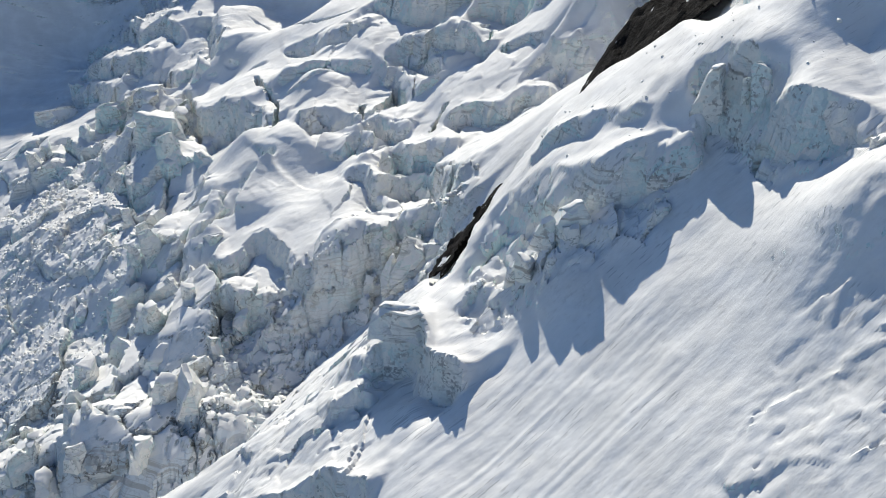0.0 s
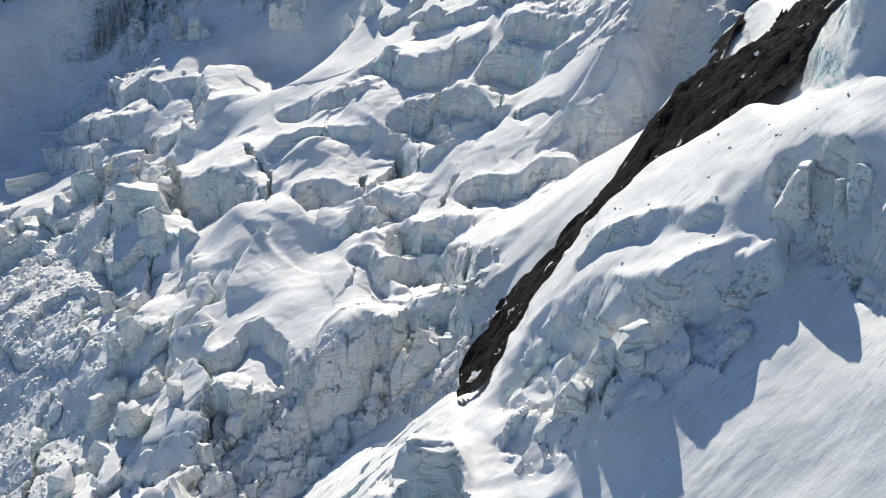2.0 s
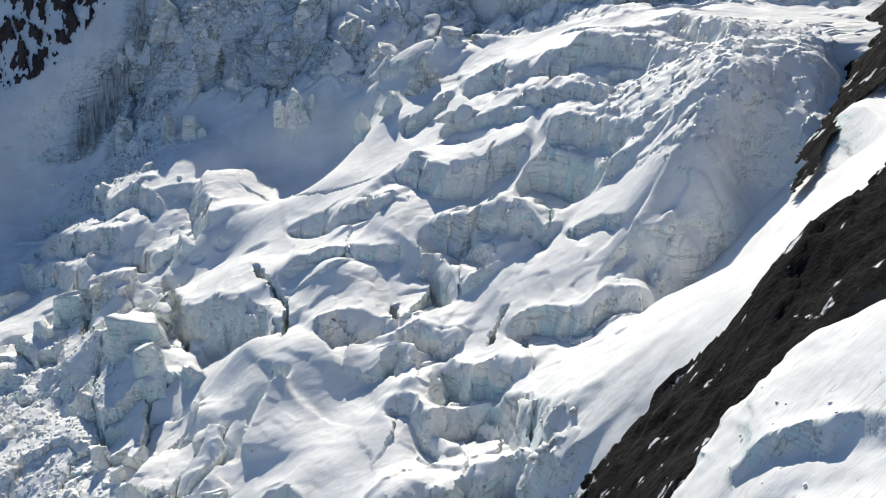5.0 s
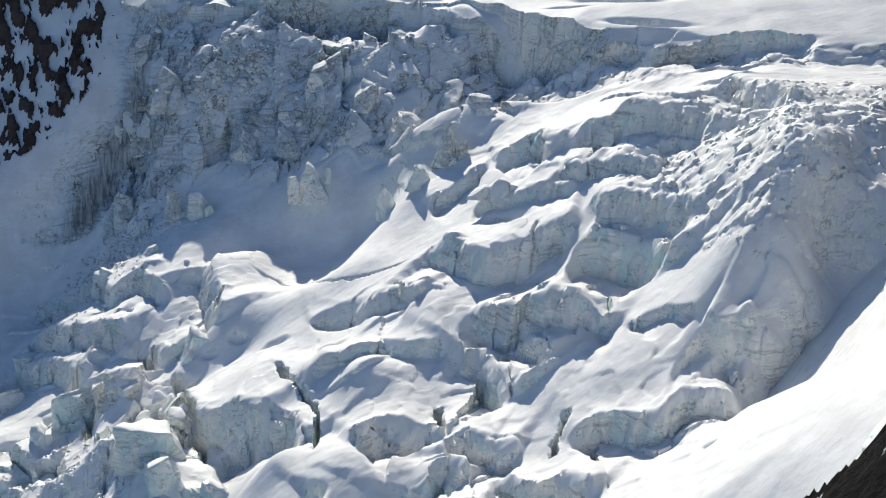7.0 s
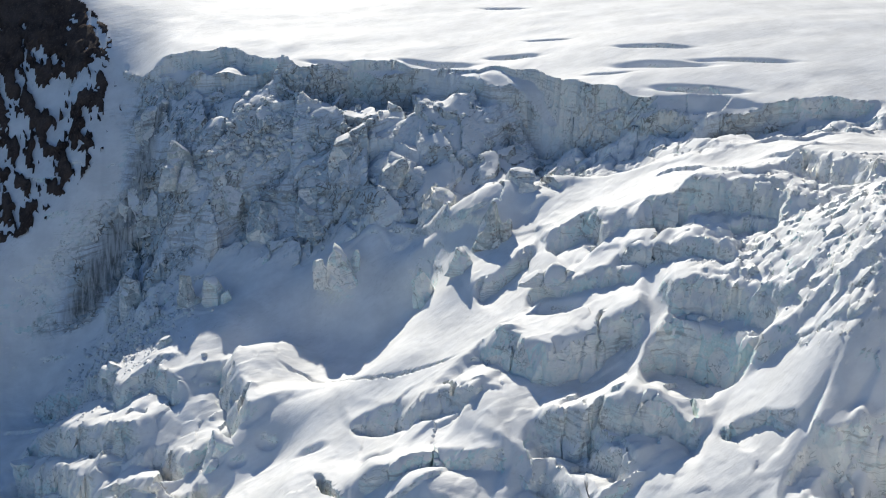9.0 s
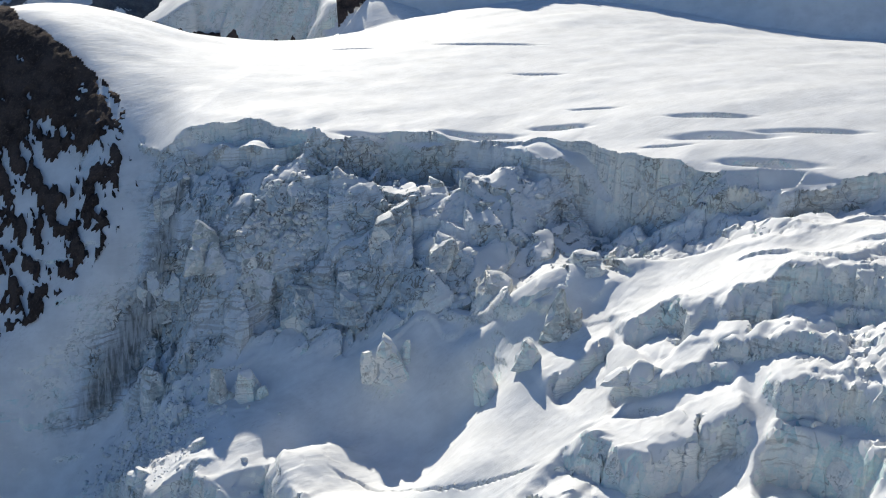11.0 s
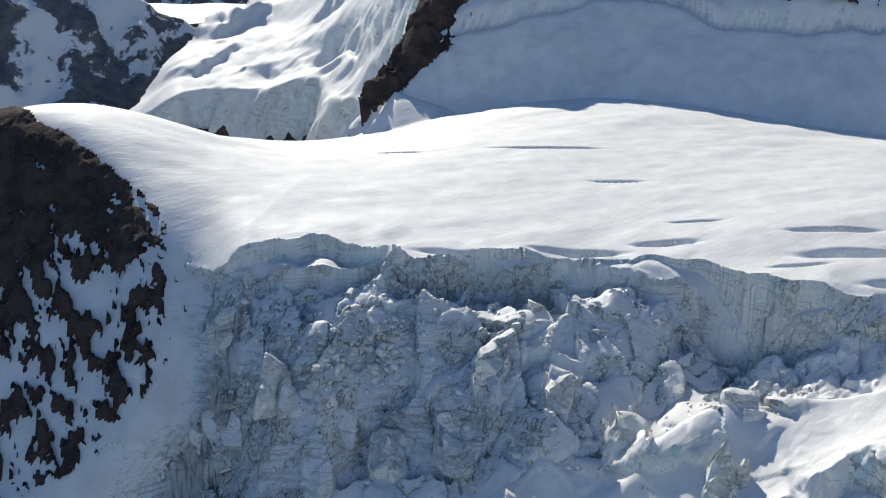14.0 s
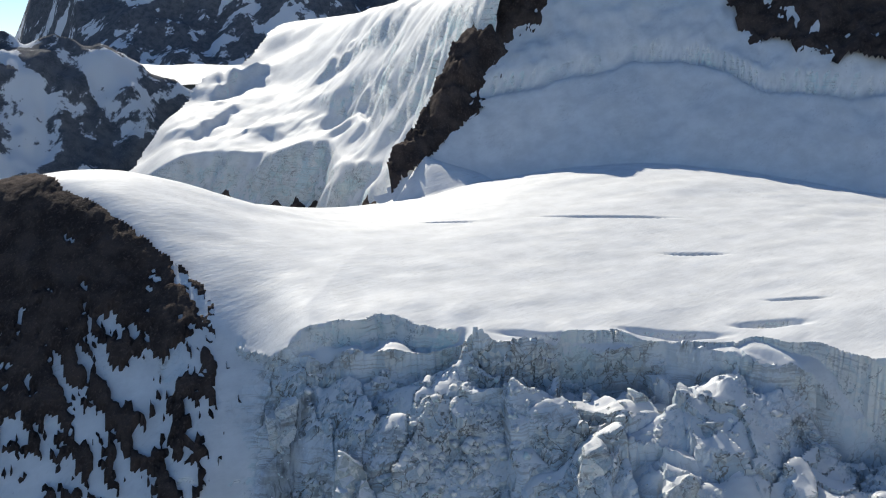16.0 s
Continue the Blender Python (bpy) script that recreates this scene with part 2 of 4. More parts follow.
LIPS_M = (
    ([(-21.1, 345.9), (-15.1, 335.0), (-10.1, 331.5), (-4.5, 332.2), (1.1, 333.0), (5.1, 332.5), (12.6, 330.0)], 7.7, 12, 10, 0.4),
    ([(12.2, 328.5), (19.2, 324.5), (24.0, 320.6), (26.5, 316.7), (28.1, 310.8), (28.0, 305.1)], 11.1, 12, 12, 0.4),
    ([(-17.2, 319.1), (-12.1, 315.2), (-7.3, 312.6), (-3.8, 310.6), (-0.5, 308.5), (5.1, 305.3), (9.9, 303.8), (13.1, 300.2), (16.9, 297.2)], 5.4, 8, 6, 0.4),
    ([(-15.7, 316.1), (-11.2, 312.7), (-4.2, 308.2), (-0.4, 301.5), (1.4, 296.3)], 6.0, 6, 5, 0.4),
    ([(-20.2, 306.1), (-18.2, 307.8), (-15.5, 308.8), (-11.0, 304.5), (-8.8, 298.5), (-6.9, 291.6)], 10.0, 8, 7, 0.4),
    ([(28.8, 286.4), (33.1, 282.2), (35.5, 279.0), (34.8, 274.3)], 5.9, 10, 6, 0.4),
    ([(16.3, 294.5), (20.8, 296.2), (25.1, 294.9), (28.8, 288.0)], 2.7, 8, 5, 0.4),
)
LIPS_H = (
    ([(13.4, 356.6), (16.4, 359.7), (21.6, 358.9), (25.2, 356.1), (26.8, 349.6)], 7.6, 8, 6, 0.4),
    ([(24.9, 357.2), (30.1, 354.0), (36.6, 351.8), (44.2, 347.9), (46.8, 342.8), (46.5, 336.7)], 7.0, 12, 7, 0.4),
    ([(9.4, 352.5), (16.1, 346.9), (21.5, 343.4), (26.7, 339.0), (33.4, 333.8)], 4.0, 8, 6, 0.4),
    ([(13.7, 332.2), (20.7, 330.8), (27.1, 325.0), (32.4, 320.1), (36.6, 311.6)], 6.8, 9, 8, 0.4),
    ([(53.7, 360.4), (58.2, 352.5), (63.2, 347.2), (65.6, 337.3)], 5.1, 9, 6, 0.4),
    ([(34.5, 346.2), (39.7, 345.0), (45.4, 338.5)], 4.0, 5, 5, 0.4),
    ([(-24.0, 364.4), (-17.4, 366.4), (-11.2, 369.5), (-6.1, 367.4)], 4.3, 6, 5, 0.4),
    ([(-5.2, 368.9), (1.0, 369.5), (7.3, 366.0), (11.1, 358.1)], 6.0, 6, 5, 0.4),
    ([(-12.2, 354.3), (-5.3, 351.1), (2.4, 349.6), (9.0, 346.3), (15.3, 343.3)], 3.6, 8, 6, 0.4),
)
LIPS_G = (
    ([(-21.3, 251.1), (-18.5, 255.5), (-13.3, 257.1), (-5.4, 255.9), (0.9, 250.7), (4.2, 239.3), (5.5, 230.6)], 8.0, 10, 7, 0.4),
    ([(-22.4, 260.5), (-18.4, 266.7), (-14.8, 273.1), (-9.1, 266.7), (-2.6, 265.8), (3.5, 257.0)], 9.0, 9, 7, 0.4),
    ([(-30.4, 272.4), (-28.7, 277.9), (-25.8, 278.6), (-20.5, 273.9)], 9.4, 6, 6, 0.4),
    ([(-29.0, 260.3), (-25.1, 261.6), (-21.1, 258.5), (-17.3, 249.8), (-14.6, 243.1)], 5.2, 6, 5, 0.4),
    ([(-11.9, 239.7), (-5.5, 236.3), (-1.1, 236.7), (2.7, 226.6), (4.4, 221.4)], 8.2, 7, 7, 0.4),
    ([(-27.8, 280.0), (-26.0, 285.2), (-21.1, 286.2), (-14.1, 281.4), (-8.1, 276.6)], 6.4, 7, 6, 0.4),
    ([(-0.7, 274.1), (6.1, 276.0), (13.7, 272.3), (17.5, 271.5), (21.7, 274.1), (29.0, 271.6), (34.3, 269.6)], 6.8, 10, 7, 0.4),
    ([(35.0, 284.5), (38.2, 280.2), (42.7, 279.2), (47.9, 281.7), (50.7, 284.2)], 6.0, 9, 7, 0.4),
)
LIPS_F = (
    ([(-59.9, 237.1), (-57.9, 239.4), (-53.1, 249.0), (-47.2, 246.6), (-41.0, 237.8), (-37.2, 229.7), (-33.2, 226.9)], 6.0, 9, 7, 0.4),
    ([(-35.2, 228.1), (-30.0, 227.3), (-24.9, 228.0), (-20.0, 231.7), (-15.6, 230.4), (-14.4, 226.2)], 10.8, 10, 7, 0.4),
    ([(-17.5, 227.1), (-12.5, 233.7), (-7.6, 230.3), (-3.6, 222.0)], 6.3, 6, 6, 0.4),
    ([(-50.0, 277.0), (-54.3, 273.8), (-57.1, 265.5), (-58.7, 258.0)], 6.6, 9, 6, 0.3),
)
BREAKS_TOP = (
    ([(-76, 465), (-63, 462), (-48, 461), (-27, 456), (-9, 442), (6, 431)], 11),
    ([(-2, 437), (12, 424), (28, 408)], 10),
    ([(22, 410), (43, 394), (65, 392), (92, 386)], 9),
    ([(-119, 480), (-95, 484), (-70, 473)], 8),
)
BREAKS_LOW = (
    ([(-60, 226), (-47, 225), (-31, 220)], 5),
    ([(-158, 328), (-142, 332), (-130, 330)], 7),
    ([(-128, 331), (-108, 300), (-90, 283)], 7),
)
BREAKS_CLIFF = (
    ([(-54, 436), (-30, 425), (-9, 413)], 4.05),
    ([(-115, 460), (-83, 437), (-55, 424)], 3.15),
    ([(-45, 410), (-20, 386), (-12, 374)], 2.7),
    ([(-92, 457), (-63, 443), (-50, 439)], 2.7),
)
CRACKS = (
    ([(-64, 325), (-59.5, 315.3), (-55.5, 309.3), (-52.8, 302), (-54, 291)], 0.8, 6), ([(-33.2, 337), (-32.1, 330)], 0.7, 3),
    ([(-38.2, 320), (-38.7, 314)], 0.7, 3), ([(1.8, 336), (0, 329)], 0.7, 3), ([(-4, 311.5), (-6.3, 306)], 0.8, 4), ([(13.6, 307), (12.3, 300)], 0.8, 4),
    ([(1, 282), (-2, 277), (-4, 272)], 1.1, 5), ([(5, 273), (4, 267)], 0.9, 4), ([(-26, 297), (-26, 287)], 1.6, 7), ([(-94, 348), (-86.3, 325.6), (-80, 307)], 1.5, 5), ([(-121, 358), (-118, 347), (-116, 337)], 1.6, 7),
    ([(-76, 376), (-67, 372), (-50.4, 350.5), (-38.6, 346.2), (-28, 343)], 0.6, 0.8),
)
HOLLOWS = (
    (-56, 562, 9, 1.2, 1.5), (-5, 547, 20, 1.3, 1.5), (6, 505, 9, 0.9, 1.0), (14, 464, 7, 0.8, 1.0), (1, 454, 8, 1.6, 2.0), (43, 441, 11, 1.2, 1.6),
    (42, 426, 14, 2.6, 2.6), (64, 421, 14, 1.4, 1.6), (25, 426, 7, 0.9, 1.2), (46, 406, 12, 1.8, 2.2), (-50, 464, 15, 1.4, 1.6), (-23, 459, 12, 1.5, 1.6),
)
DIMPLES = ((-47.5, 336, 6, 2.6, 2.6), (-50, 324, 3.5, 2.0, 1.6), (-65, 337.5, 4, 1.5, 1.4), (-76, 349, 3, 1.4, 1.2), (-83.6, 348, 2.2, 1.4, 1.2), (-5.4, 344, 6, 2.4, 2.4))


def zones(x, y):
    """How broken the ice is: the towers, the rubble beside them, the wall under the lobe, the high cliff, the eastern jumble."""
    d, _ = beside(x, y, RIM)
    wob = 7 * vnoise(x / 18, y / 18, 51)
    towers = ramp(-60 - 0.26 * (y - 240) - x + wob, -4, 8) * ramp(y, 140, 165) * (1 - ramp(y + wob, 340, 362))
    rubble = ramp(-92 - 0.06 * (y - 240) - x + wob, -6, 14) * (1 - ramp(y + wob, 310, 350)) * ramp(y, 205, 228)
    wall = ramp(x, -66, -54) * (1 - ramp(x, 2, 12)) * (1 - ramp(y + wob * 0.5 - 0.12 * (x + 30), 226, 238))
    foot = 411 - 0.3 * (x + 60) + np.maximum(x + 30, 0) * -0.15 - 15 * np.exp(-(((x + 18) / 13) ** 2))
    cliff = ramp(x + 123 + 0.2 * (478 - y), -4, 3) * (1 - ramp(x, 4, 22)) * ramp(y + 0.6 * wob, foot, foot + 8) * ramp(-d, 0.5, 3)
    shadow = ramp(-x, 100, 116) * ramp(y, 395, 415) * ramp(-d, 5, 25) * (1 - ramp(-x, 135, 150))
    east = ramp(x + 0.35 * (y - 300), 30, 42) * ramp(y, 288, 300) * (1 - ramp(y + wob, 340, 362)) * ramp(-d, 6, 14)
    step = np.maximum(ramp(x, -5, 6) * (1 - ramp(-d, 16, 26)) * (1 - ramp(x, 30, 60)), 0.9 * ramp(x, -112, -100) * (1 - ramp(-d, 7, 14))) * ramp(-d, 1, 3)
    return towers, rubble, wall, cliff, shadow, east, step


def blocks(x, y, size, k, tilt, rise, gap):
    """Broken blocks with their own heights and tilts, and clefts between them."""
    xs, ys = x + 0.22 * size * vnoise(x / size * 2.3, y / size * 2.3, k + 7), y + 0.22 * size * vnoise(x / size * 2.3, y / size * 2.3, k + 8)
    n, ox, oy, e = cells(xs / size, ys / (0.8 * size), k)
    lean = np.sin(n * 57.0) * ox + np.cos(n * 91.0) * oy
    return rise * (n - 0.5) * 2 + tilt * lean - gap * (1 - ramp(e, 0.0, 0.13))


def steps(x, y):
    """Small crevasse lips across the fall: a sharp rise, then a slow fall behind it."""
    w = (y + 0.3 * x + 9 * vnoise(x / 24, y / 24, 221) + 3 * vnoise(x / 8, y / 8, 222)) / 12
    n = np.floor(w)
    f = w - n
    size = ramp(vnoise(x / 12 + 3.7 * n, 11.1 * n + 0.5, 223), 0.05, 0.7)
    rise = np.where(f < 0.08, (f / 0.08) ** 1.5, np.clip((1 - f) / 0.92, 0, 1) ** 1.6)
    return 2.6 * size * (rise - 0.2)


def quiet(x, y):
    """1 where the snow lies whole: the lobe, the long back and the bowl."""
    return np.minimum(1, 1.3 * (swell(x, y, -42, 258, 24, 1) + swell(x, y, -62, 345, 18, 1) + swell(x, y, -78, 388, 26, 1) + swell(x, y, -20, 365, 16, 1) + swell(x, y, -38, 362, 16, 1)))


def glacier(x, y):
    z = base_ice(x, y)
    for group, lift in ((BREAKS_TOP, 0.1), (BREAKS_LOW, 0.5), (BREAKS_CLIFF, 0.4)):
        for line, drop in group:
            scarp(z, x, y, line, drop, lift=lift)
    for group in (LIPS_W, LIPS_L, LIPS_M, LIPS_H, LIPS_G, LIPS_F):
        for line, drop, back, run, lift in group:
            shelf(z, x, y, line, drop, back, run, lift)
    for line, w, h in CRACKS:
        crack(z, x, y, line, w, h)
    for a in HOLLOWS + DIMPLES:
        hollow(z, x, y, *a)
    towers, rubble, wall, cliff, shadow, east, step = zones(x, y)
    some = ramp(vnoise(x / 15, y / 15, 55), -0.3, 0.5)
    d, _ = beside(x, y, RIM)
    z += (1 - quiet(x, y)) * (1 - np.clip(towers + cliff + wall + shadow, 0, 1)) * ramp(-d, 6, 16) * ramp(z - flank(x, y), 3, 9) * 0.4 * steps(x, y)
    z += towers * (1 - 0.6 * rubble) * blocks(x, y, 15, 101, 4.0, 3.0, 3.0) + np.maximum(0.6 * towers, 0.4 * east) * (0.3 + 0.7 * some) * blocks(x, y, 6, 111, 1.2, 0.7, 0.8)
    z += rubble * (0.4 + 0.6 * some) * (0.7 * blocks(x, y, 4.5, 121, 1.1, 0.6, 0.4) + 0.5 * blocks(x, y, 2.0, 131, 0.7, 0.5, 0.2))
    z += wall * (blocks(x, y, 9, 141, 2.2, 1.2, 0.8) + 0.8 * blocks(x, y, 3.6, 151, 1.4, 0.8, 0.6))
    z += cliff * (1 - 0.6 * ramp(x, -35, -20)) * (1.2 * blocks(x, y, 24, 161, 5.0, 1.2, 0.4) + 1.2 * blocks(x, y, 11, 171, 2.6, 0.8, 0.5) + 0.3 * some * blocks(x, y, 2.8, 181, 1.4, 0.5, 0.3))
    z += shadow * (1.1 * blocks(x, y, 8, 191, 2.0, 0.8, 0.6) + 0.7 * blocks(x, y, 3, 196, 1.0, 0.5, 0.3)) * (1 - ramp(-x - 0.25 * (430 - y), 128, 140))
    z += step * (0.7 * blocks(x, y, 7, 201, 2.4, 1.0, 0.6) + 0.35 * blocks(x, y, 2.6, 205, 1.0, 0.6, 0.3)) + 0.55 * east * blocks(x, y, 3, 211, 1.4, 0.8, 0.4)
    calm = (1 - ramp(d, -4, 4)) * (1 - ramp(-x, 126, 140) * ramp(y, 440, 465))
    z += calm * (0.9 * fbm(x / 26, y / 17, 3, 2) + 0.06 * fbm(x / 2.6, y / 2.2, 9, 3))
    lo, _ = beside(x, y, ROCK_LOW)
    w = (1 - ramp(lo, -8, 0)) * (1 - ramp(y, 255, 275)) * ramp(x, -8, 0)
    z = z * (1 - w) + np.minimum(z, flank(x, y) - 2) * w
    deep, along = beside(x, y, TRENCH)
    z = z - 8 * np.exp(-((deep / 5.5) ** 2)) * ramp(along, 0, 0.15) - swell(x, y, 60, 291, 9, 17) - swell(x, y, 70, 303, 8, 7)
    return z - 120 * ramp(x, -45, -12) * (1 - ramp(y, 160, 190)) - 30 * (1 - ramp(y, 166, 198))


ROCK_LOW = [(-6, 200), (0.4, 213), (5, 215), (11.8, 220), (17.3, 226), (22.3, 226), (24.5, 225), (27, 221.8), (31, 220.8), (35.5, 220.3), (41, 221.5), (46.5, 224), (54, 235), (66, 243.0), (76, 240.0), (90, 260.0), (110, 302.0)]
ROCK_HIGH = [(-4, 160), (4, 172), (13, 180.5), (22, 186), (28, 189), (36, 192), (42, 192.5), (48, 182), (53, 189), (65, 211), (105, 256)]
GULLY_TOP = [(55, 264), (62, 268.6), (72.8, 281), (84.8, 289), (150, 325)]
TRENCH = [(29.3, 259.0), (36.9, 270.0), (49.2, 279.0), (56.3, 279.7), (61.5, 281.3), (66.5, 284.6), (76.3, 295.0), (91.2, 320.4)]
CREST = [(-4, 158), (4, 168), (13, 177), (22, 182.5), (28, 185.5), (36, 185), (44, 183), (60, 178), (140, 170)]
CROWN = [(-4, 158), (3, 164), (8, 168.5), (12, 170.5), (15, 168), (17.5, 163), (20.4, 159.2), (25.1, 154.6), (29.1, 155.6), (33, 154.6), (35.2, 154.3), (37.6, 154.2), (39.2, 157), (41.5, 160.5), (43.2, 162.5), (45.2, 160.5), (48, 156), (50, 151), (50, 146), (52.5, 143), (56, 140), (60, 136), (76, 130), (110, 118)]


def ridge(x, y):
    """The snow ridge in front: fluted slope, stepped crown, seracs."""
    xs, ys = x + 1.3 * vnoise(x / 6, y / 6, 65) + 0.3 * vnoise(x / 1.7, y / 1.7, 67), y + 1.3 * vnoise(x / 6, y / 6, 66) + 0.3 * vnoise(x / 1.7, y / 1.7, 68)
    d, _ = beside(xs, ys, CROWN)
    hi, _ = beside(x, y, ROCK_HIGH)
    lo, _ = beside(x, y, ROCK_LOW)
    rear, _ = beside(xs, ys, CREST)
    shoulder = 99.5 + 0.83 * (x - 29.7) + 0.24 * (y - 151) - 1.2 * 2.0 * np.log1p(np.exp(np.clip((ys - 152) / 2.0, -30, 30)))
    low = flank(x, y)
    front = low + np.maximum(shoulder - low, 0) * ramp(-x, 6, 14) - 4.8 * ramp(x, -8, 12) + swell(x, y, 57, 122, 10, 9) + swell(x, y, 19, 144, 5.5, 4.5)
    over = 107 + 0.85 * (x - 28) - 0.45 * np.maximum(20 - x, 0) + swell(x, y, 33, 157, 7, -2.0) + swell(x, y, 38.8, 155.5, 4.5, -5.5) + swell(x, y, 48, 149, 4, -10) + (12 * ramp(x, 50.5, 55) - 2.5 * ramp(x, 42, 48)) * ramp(y, 166, 176) - (0.85 * np.maximum(x - 46, 0) - 0.25 * np.maximum(y - 140, 0) * ramp(x, 44, 50)) * (1 - ramp(y, 150, 168))
    over = over - 1.4 * 2.0 * np.log1p(np.exp(np.clip(rear / 2.0, -30, 30)))
    wide = 4.0 - 2.2 * ramp(x, 41, 46)
    up = np.clip((d + wide) / (wide + 0.4), 0, 1)
    up = up * (1.5 - 0.5 * up) * ramp(x, -4, 6)
    z = front + (np.maximum(over, flank(x, y) - 3) - front) * up
    across, down = (-0.33 * x + 0.75 * y) / 0.82, (0.75 * x + 0.33 * y) / 0.82
    for line, drop, back, run in (
        ([(14, 173.5), (18.4, 171), (21.8, 167.2), (25.5, 165.9), (30.1, 162.3), (37, 160)], 4.5, 6, 4), ([(17, 144), (21, 146), (25.5, 147), (28, 146)], 4, 4, 4),
        ([(7, 148), (11, 150), (15, 151), (18, 149)], 2, 4, 5), ([(-17, 146), (-12, 148.5), (-6, 148.5), (4, 132)], 13, 7, 9), ([(2, 150), (6, 153), (9, 151)], 3, 4, 4),
        ([(-39, 135), (-26, 130), (-20, 129), (-9, 121)], 7, 8, 8), ([(-21, 140), (-15, 142), (-11, 142)], 4, 5, 5),
        ([(0, 158), (5, 162), (10, 163), (15, 160)], 2, 5, 5),
    ):
        scarp(z, x, y, line, drop, back, run, 1.0, 0.6)
    face = ramp(x, 0, 8) * (1 - ramp(x, 60, 80)) * ramp(y, 140, 147) * (1 - ramp(d, -2.5, 0.0)) * (1 - ramp(y + 0.3 * x, 176, 180))
    right = ramp(x, 46, 50) * ramp(y, 126, 131) * (1 - ramp(d, -2.5, 0.0)) * (1 - ramp(x, 60, 68))
    face = np.maximum(face, 2.0 * right) * (1 - ramp(x, 34, 40) * (1 - ramp(d, -5, -3)))
    z += face * (0.7 * blocks(x, y, 6, 301, 2.6, 0.7, 0.5) + 0.6 * blocks(x, y, 2.4, 305, 1.2, 0.5, 0.2))
    open_slope = (1 - ramp(y - 0.5 * x, 122, 140)) * (1 - face)
    streaky = ramp(vnoise(x / 14, y / 14, 69), -0.5, 0.5)
    z += open_slope * (0.03 + 0.07 * streaky) * fbm(across / 0.9, down / 26, 61, 3)
    broken = np.maximum(ramp(-x, -1, 9) * ramp(y, 148, 156), ramp(-x, 8, 15) * ramp(y, 108, 120))
    z += 0.35 * broken * (0.9 * blocks(x, y, 7, 321, 2.2, 1.0, 0.6) + 0.6 * blocks(x, y, 2.8, 325, 1.2, 0.5, 0.3))
    lumps = ramp(x - 0.9 * y, -62, -48)
    z += lumps * (0.4 * blocks(x, y, 9, 311, 1.4, 0.4, 0.0) + 0.25 * blocks(x, y, 2.2, 315, 1.0, 0.5, 0.2))
    z -= 3.0 * ramp(hi, 0, 3) * (1 - ramp(lo, -2.2, -0.6)) * ramp(x, -4, 1)
    return z + 0.5 * fbm(x / 12, y / 12, 63, 3) + 0.05 * fbm(x / 1.5, y / 1.5, 64, 3)


# ---- end of the land ----

# ---- materials ----
def tree(name):
    m = bpy.data.materials.new(name)
    m.use_nodes = True
    return m, m.node_tree.nodes, m.node_tree.links, m.node_tree.nodes["Principled BSDF"]


def tex(n, l, scale, detail=5.0, rough=0.55, stretch=None, kind="ShaderNodeTexNoise"):
    """A noise in metres; stretch squeezes it along the axes."""
    geo = n.new("ShaderNodeNewGeometry")
    t = n.new(kind)
    t.inputs["Scale"].default_value = scale
    if kind == "ShaderNodeTexNoise":
        t.inputs["Detail"].default_value, t.inputs["Roughness"].default_value = detail, rough
    at = geo.outputs["Position"]
    if stretch:
        mp = n.new("ShaderNodeMapping")
        mp.inputs["Rotation"].default_value = [radians(a) for a in stretch[1]]
        mp.vector_type = "TEXTURE"
        mp.inputs["Scale"].default_value = [1 / a for a in stretch[0]]
        l.new(at, mp.inputs["Vector"])
        at = mp.outputs["Vector"]
    l.new(at, t.inputs["Vector"])
    return t


def curve(n, l, out, a, b):
    """0 to 1 as out goes from a to b."""
    r = n.new("ShaderNodeMapRange")
    r.interpolation_type = "SMOOTHSTEP"
    r.inputs["From Min"].default_value, r.inputs["From Max"].default_value = a, b
    l.new(out, r.inputs["Value"])
    return r.outputs["Result"]


def mix(n, l, fac, a, b):
    m = n.new("ShaderNodeMix")
    m.data_type = "RGBA"
    l.new(fac, m.inputs["Factor"])
    for socket, v in ((m.inputs["A"], a), (m.inputs["B"], b)):
        if isinstance(v, tuple):
            socket.default_value = (*v, 1)
        else:
            l.new(v, socket)
    return m.outputs["Result"]


def math_node(n, l, op, a, b):
    m = n.new("ShaderNodeMath")
    m.operation = op
    for socket, v in zip(m.inputs, (a, b)):
        if isinstance(v, (int, float)):
            socket.default_value = v
        else:
            l.new(v, socket)
    return m.outputs["Value"]


def bump(n, l, height, dist, strength, under=None):
    b = n.new("ShaderNodeBump")
    b.inputs["Distance"].default_value, b.inputs["Strength"].default_value = dist, strength
    l.new(height, b.inputs["Height"])
    if under is not None:
        l.new(under, b.inputs["Normal"])
    return b.outputs["Normal"]


def facets(n, l, scale):
    """Broken flat breaks: their height in metres, and a number for each."""
    v = tex(n, l, scale, kind="ShaderNodeTexVoronoi")
    off, lean, dot = n.new("ShaderNodeVectorMath"), n.new("ShaderNodeVectorMath"), n.new("ShaderNodeVectorMath")
    off.operation, lean.operation, dot.operation = "SUBTRACT", "SUBTRACT", "DOT_PRODUCT"
    at = v.inputs["Vector"].links[0].from_socket
    l.new(at, off.inputs[0])
    l.new(v.outputs["Position"], off.inputs[1])
    l.new(v.outputs["Color"], lean.inputs[0])
    lean.inputs[1].default_value = (0.5, 0.5, 0.5)
    l.new(off.outputs["Vector"], dot.inputs[0])
    l.new(lean.outputs["Vector"], dot.inputs[1])
    sep = n.new("ShaderNodeSeparateXYZ")
    l.new(v.outputs["Color"], sep.inputs["Vector"])
    return dot.outputs["Value"], sep.outputs["X"]


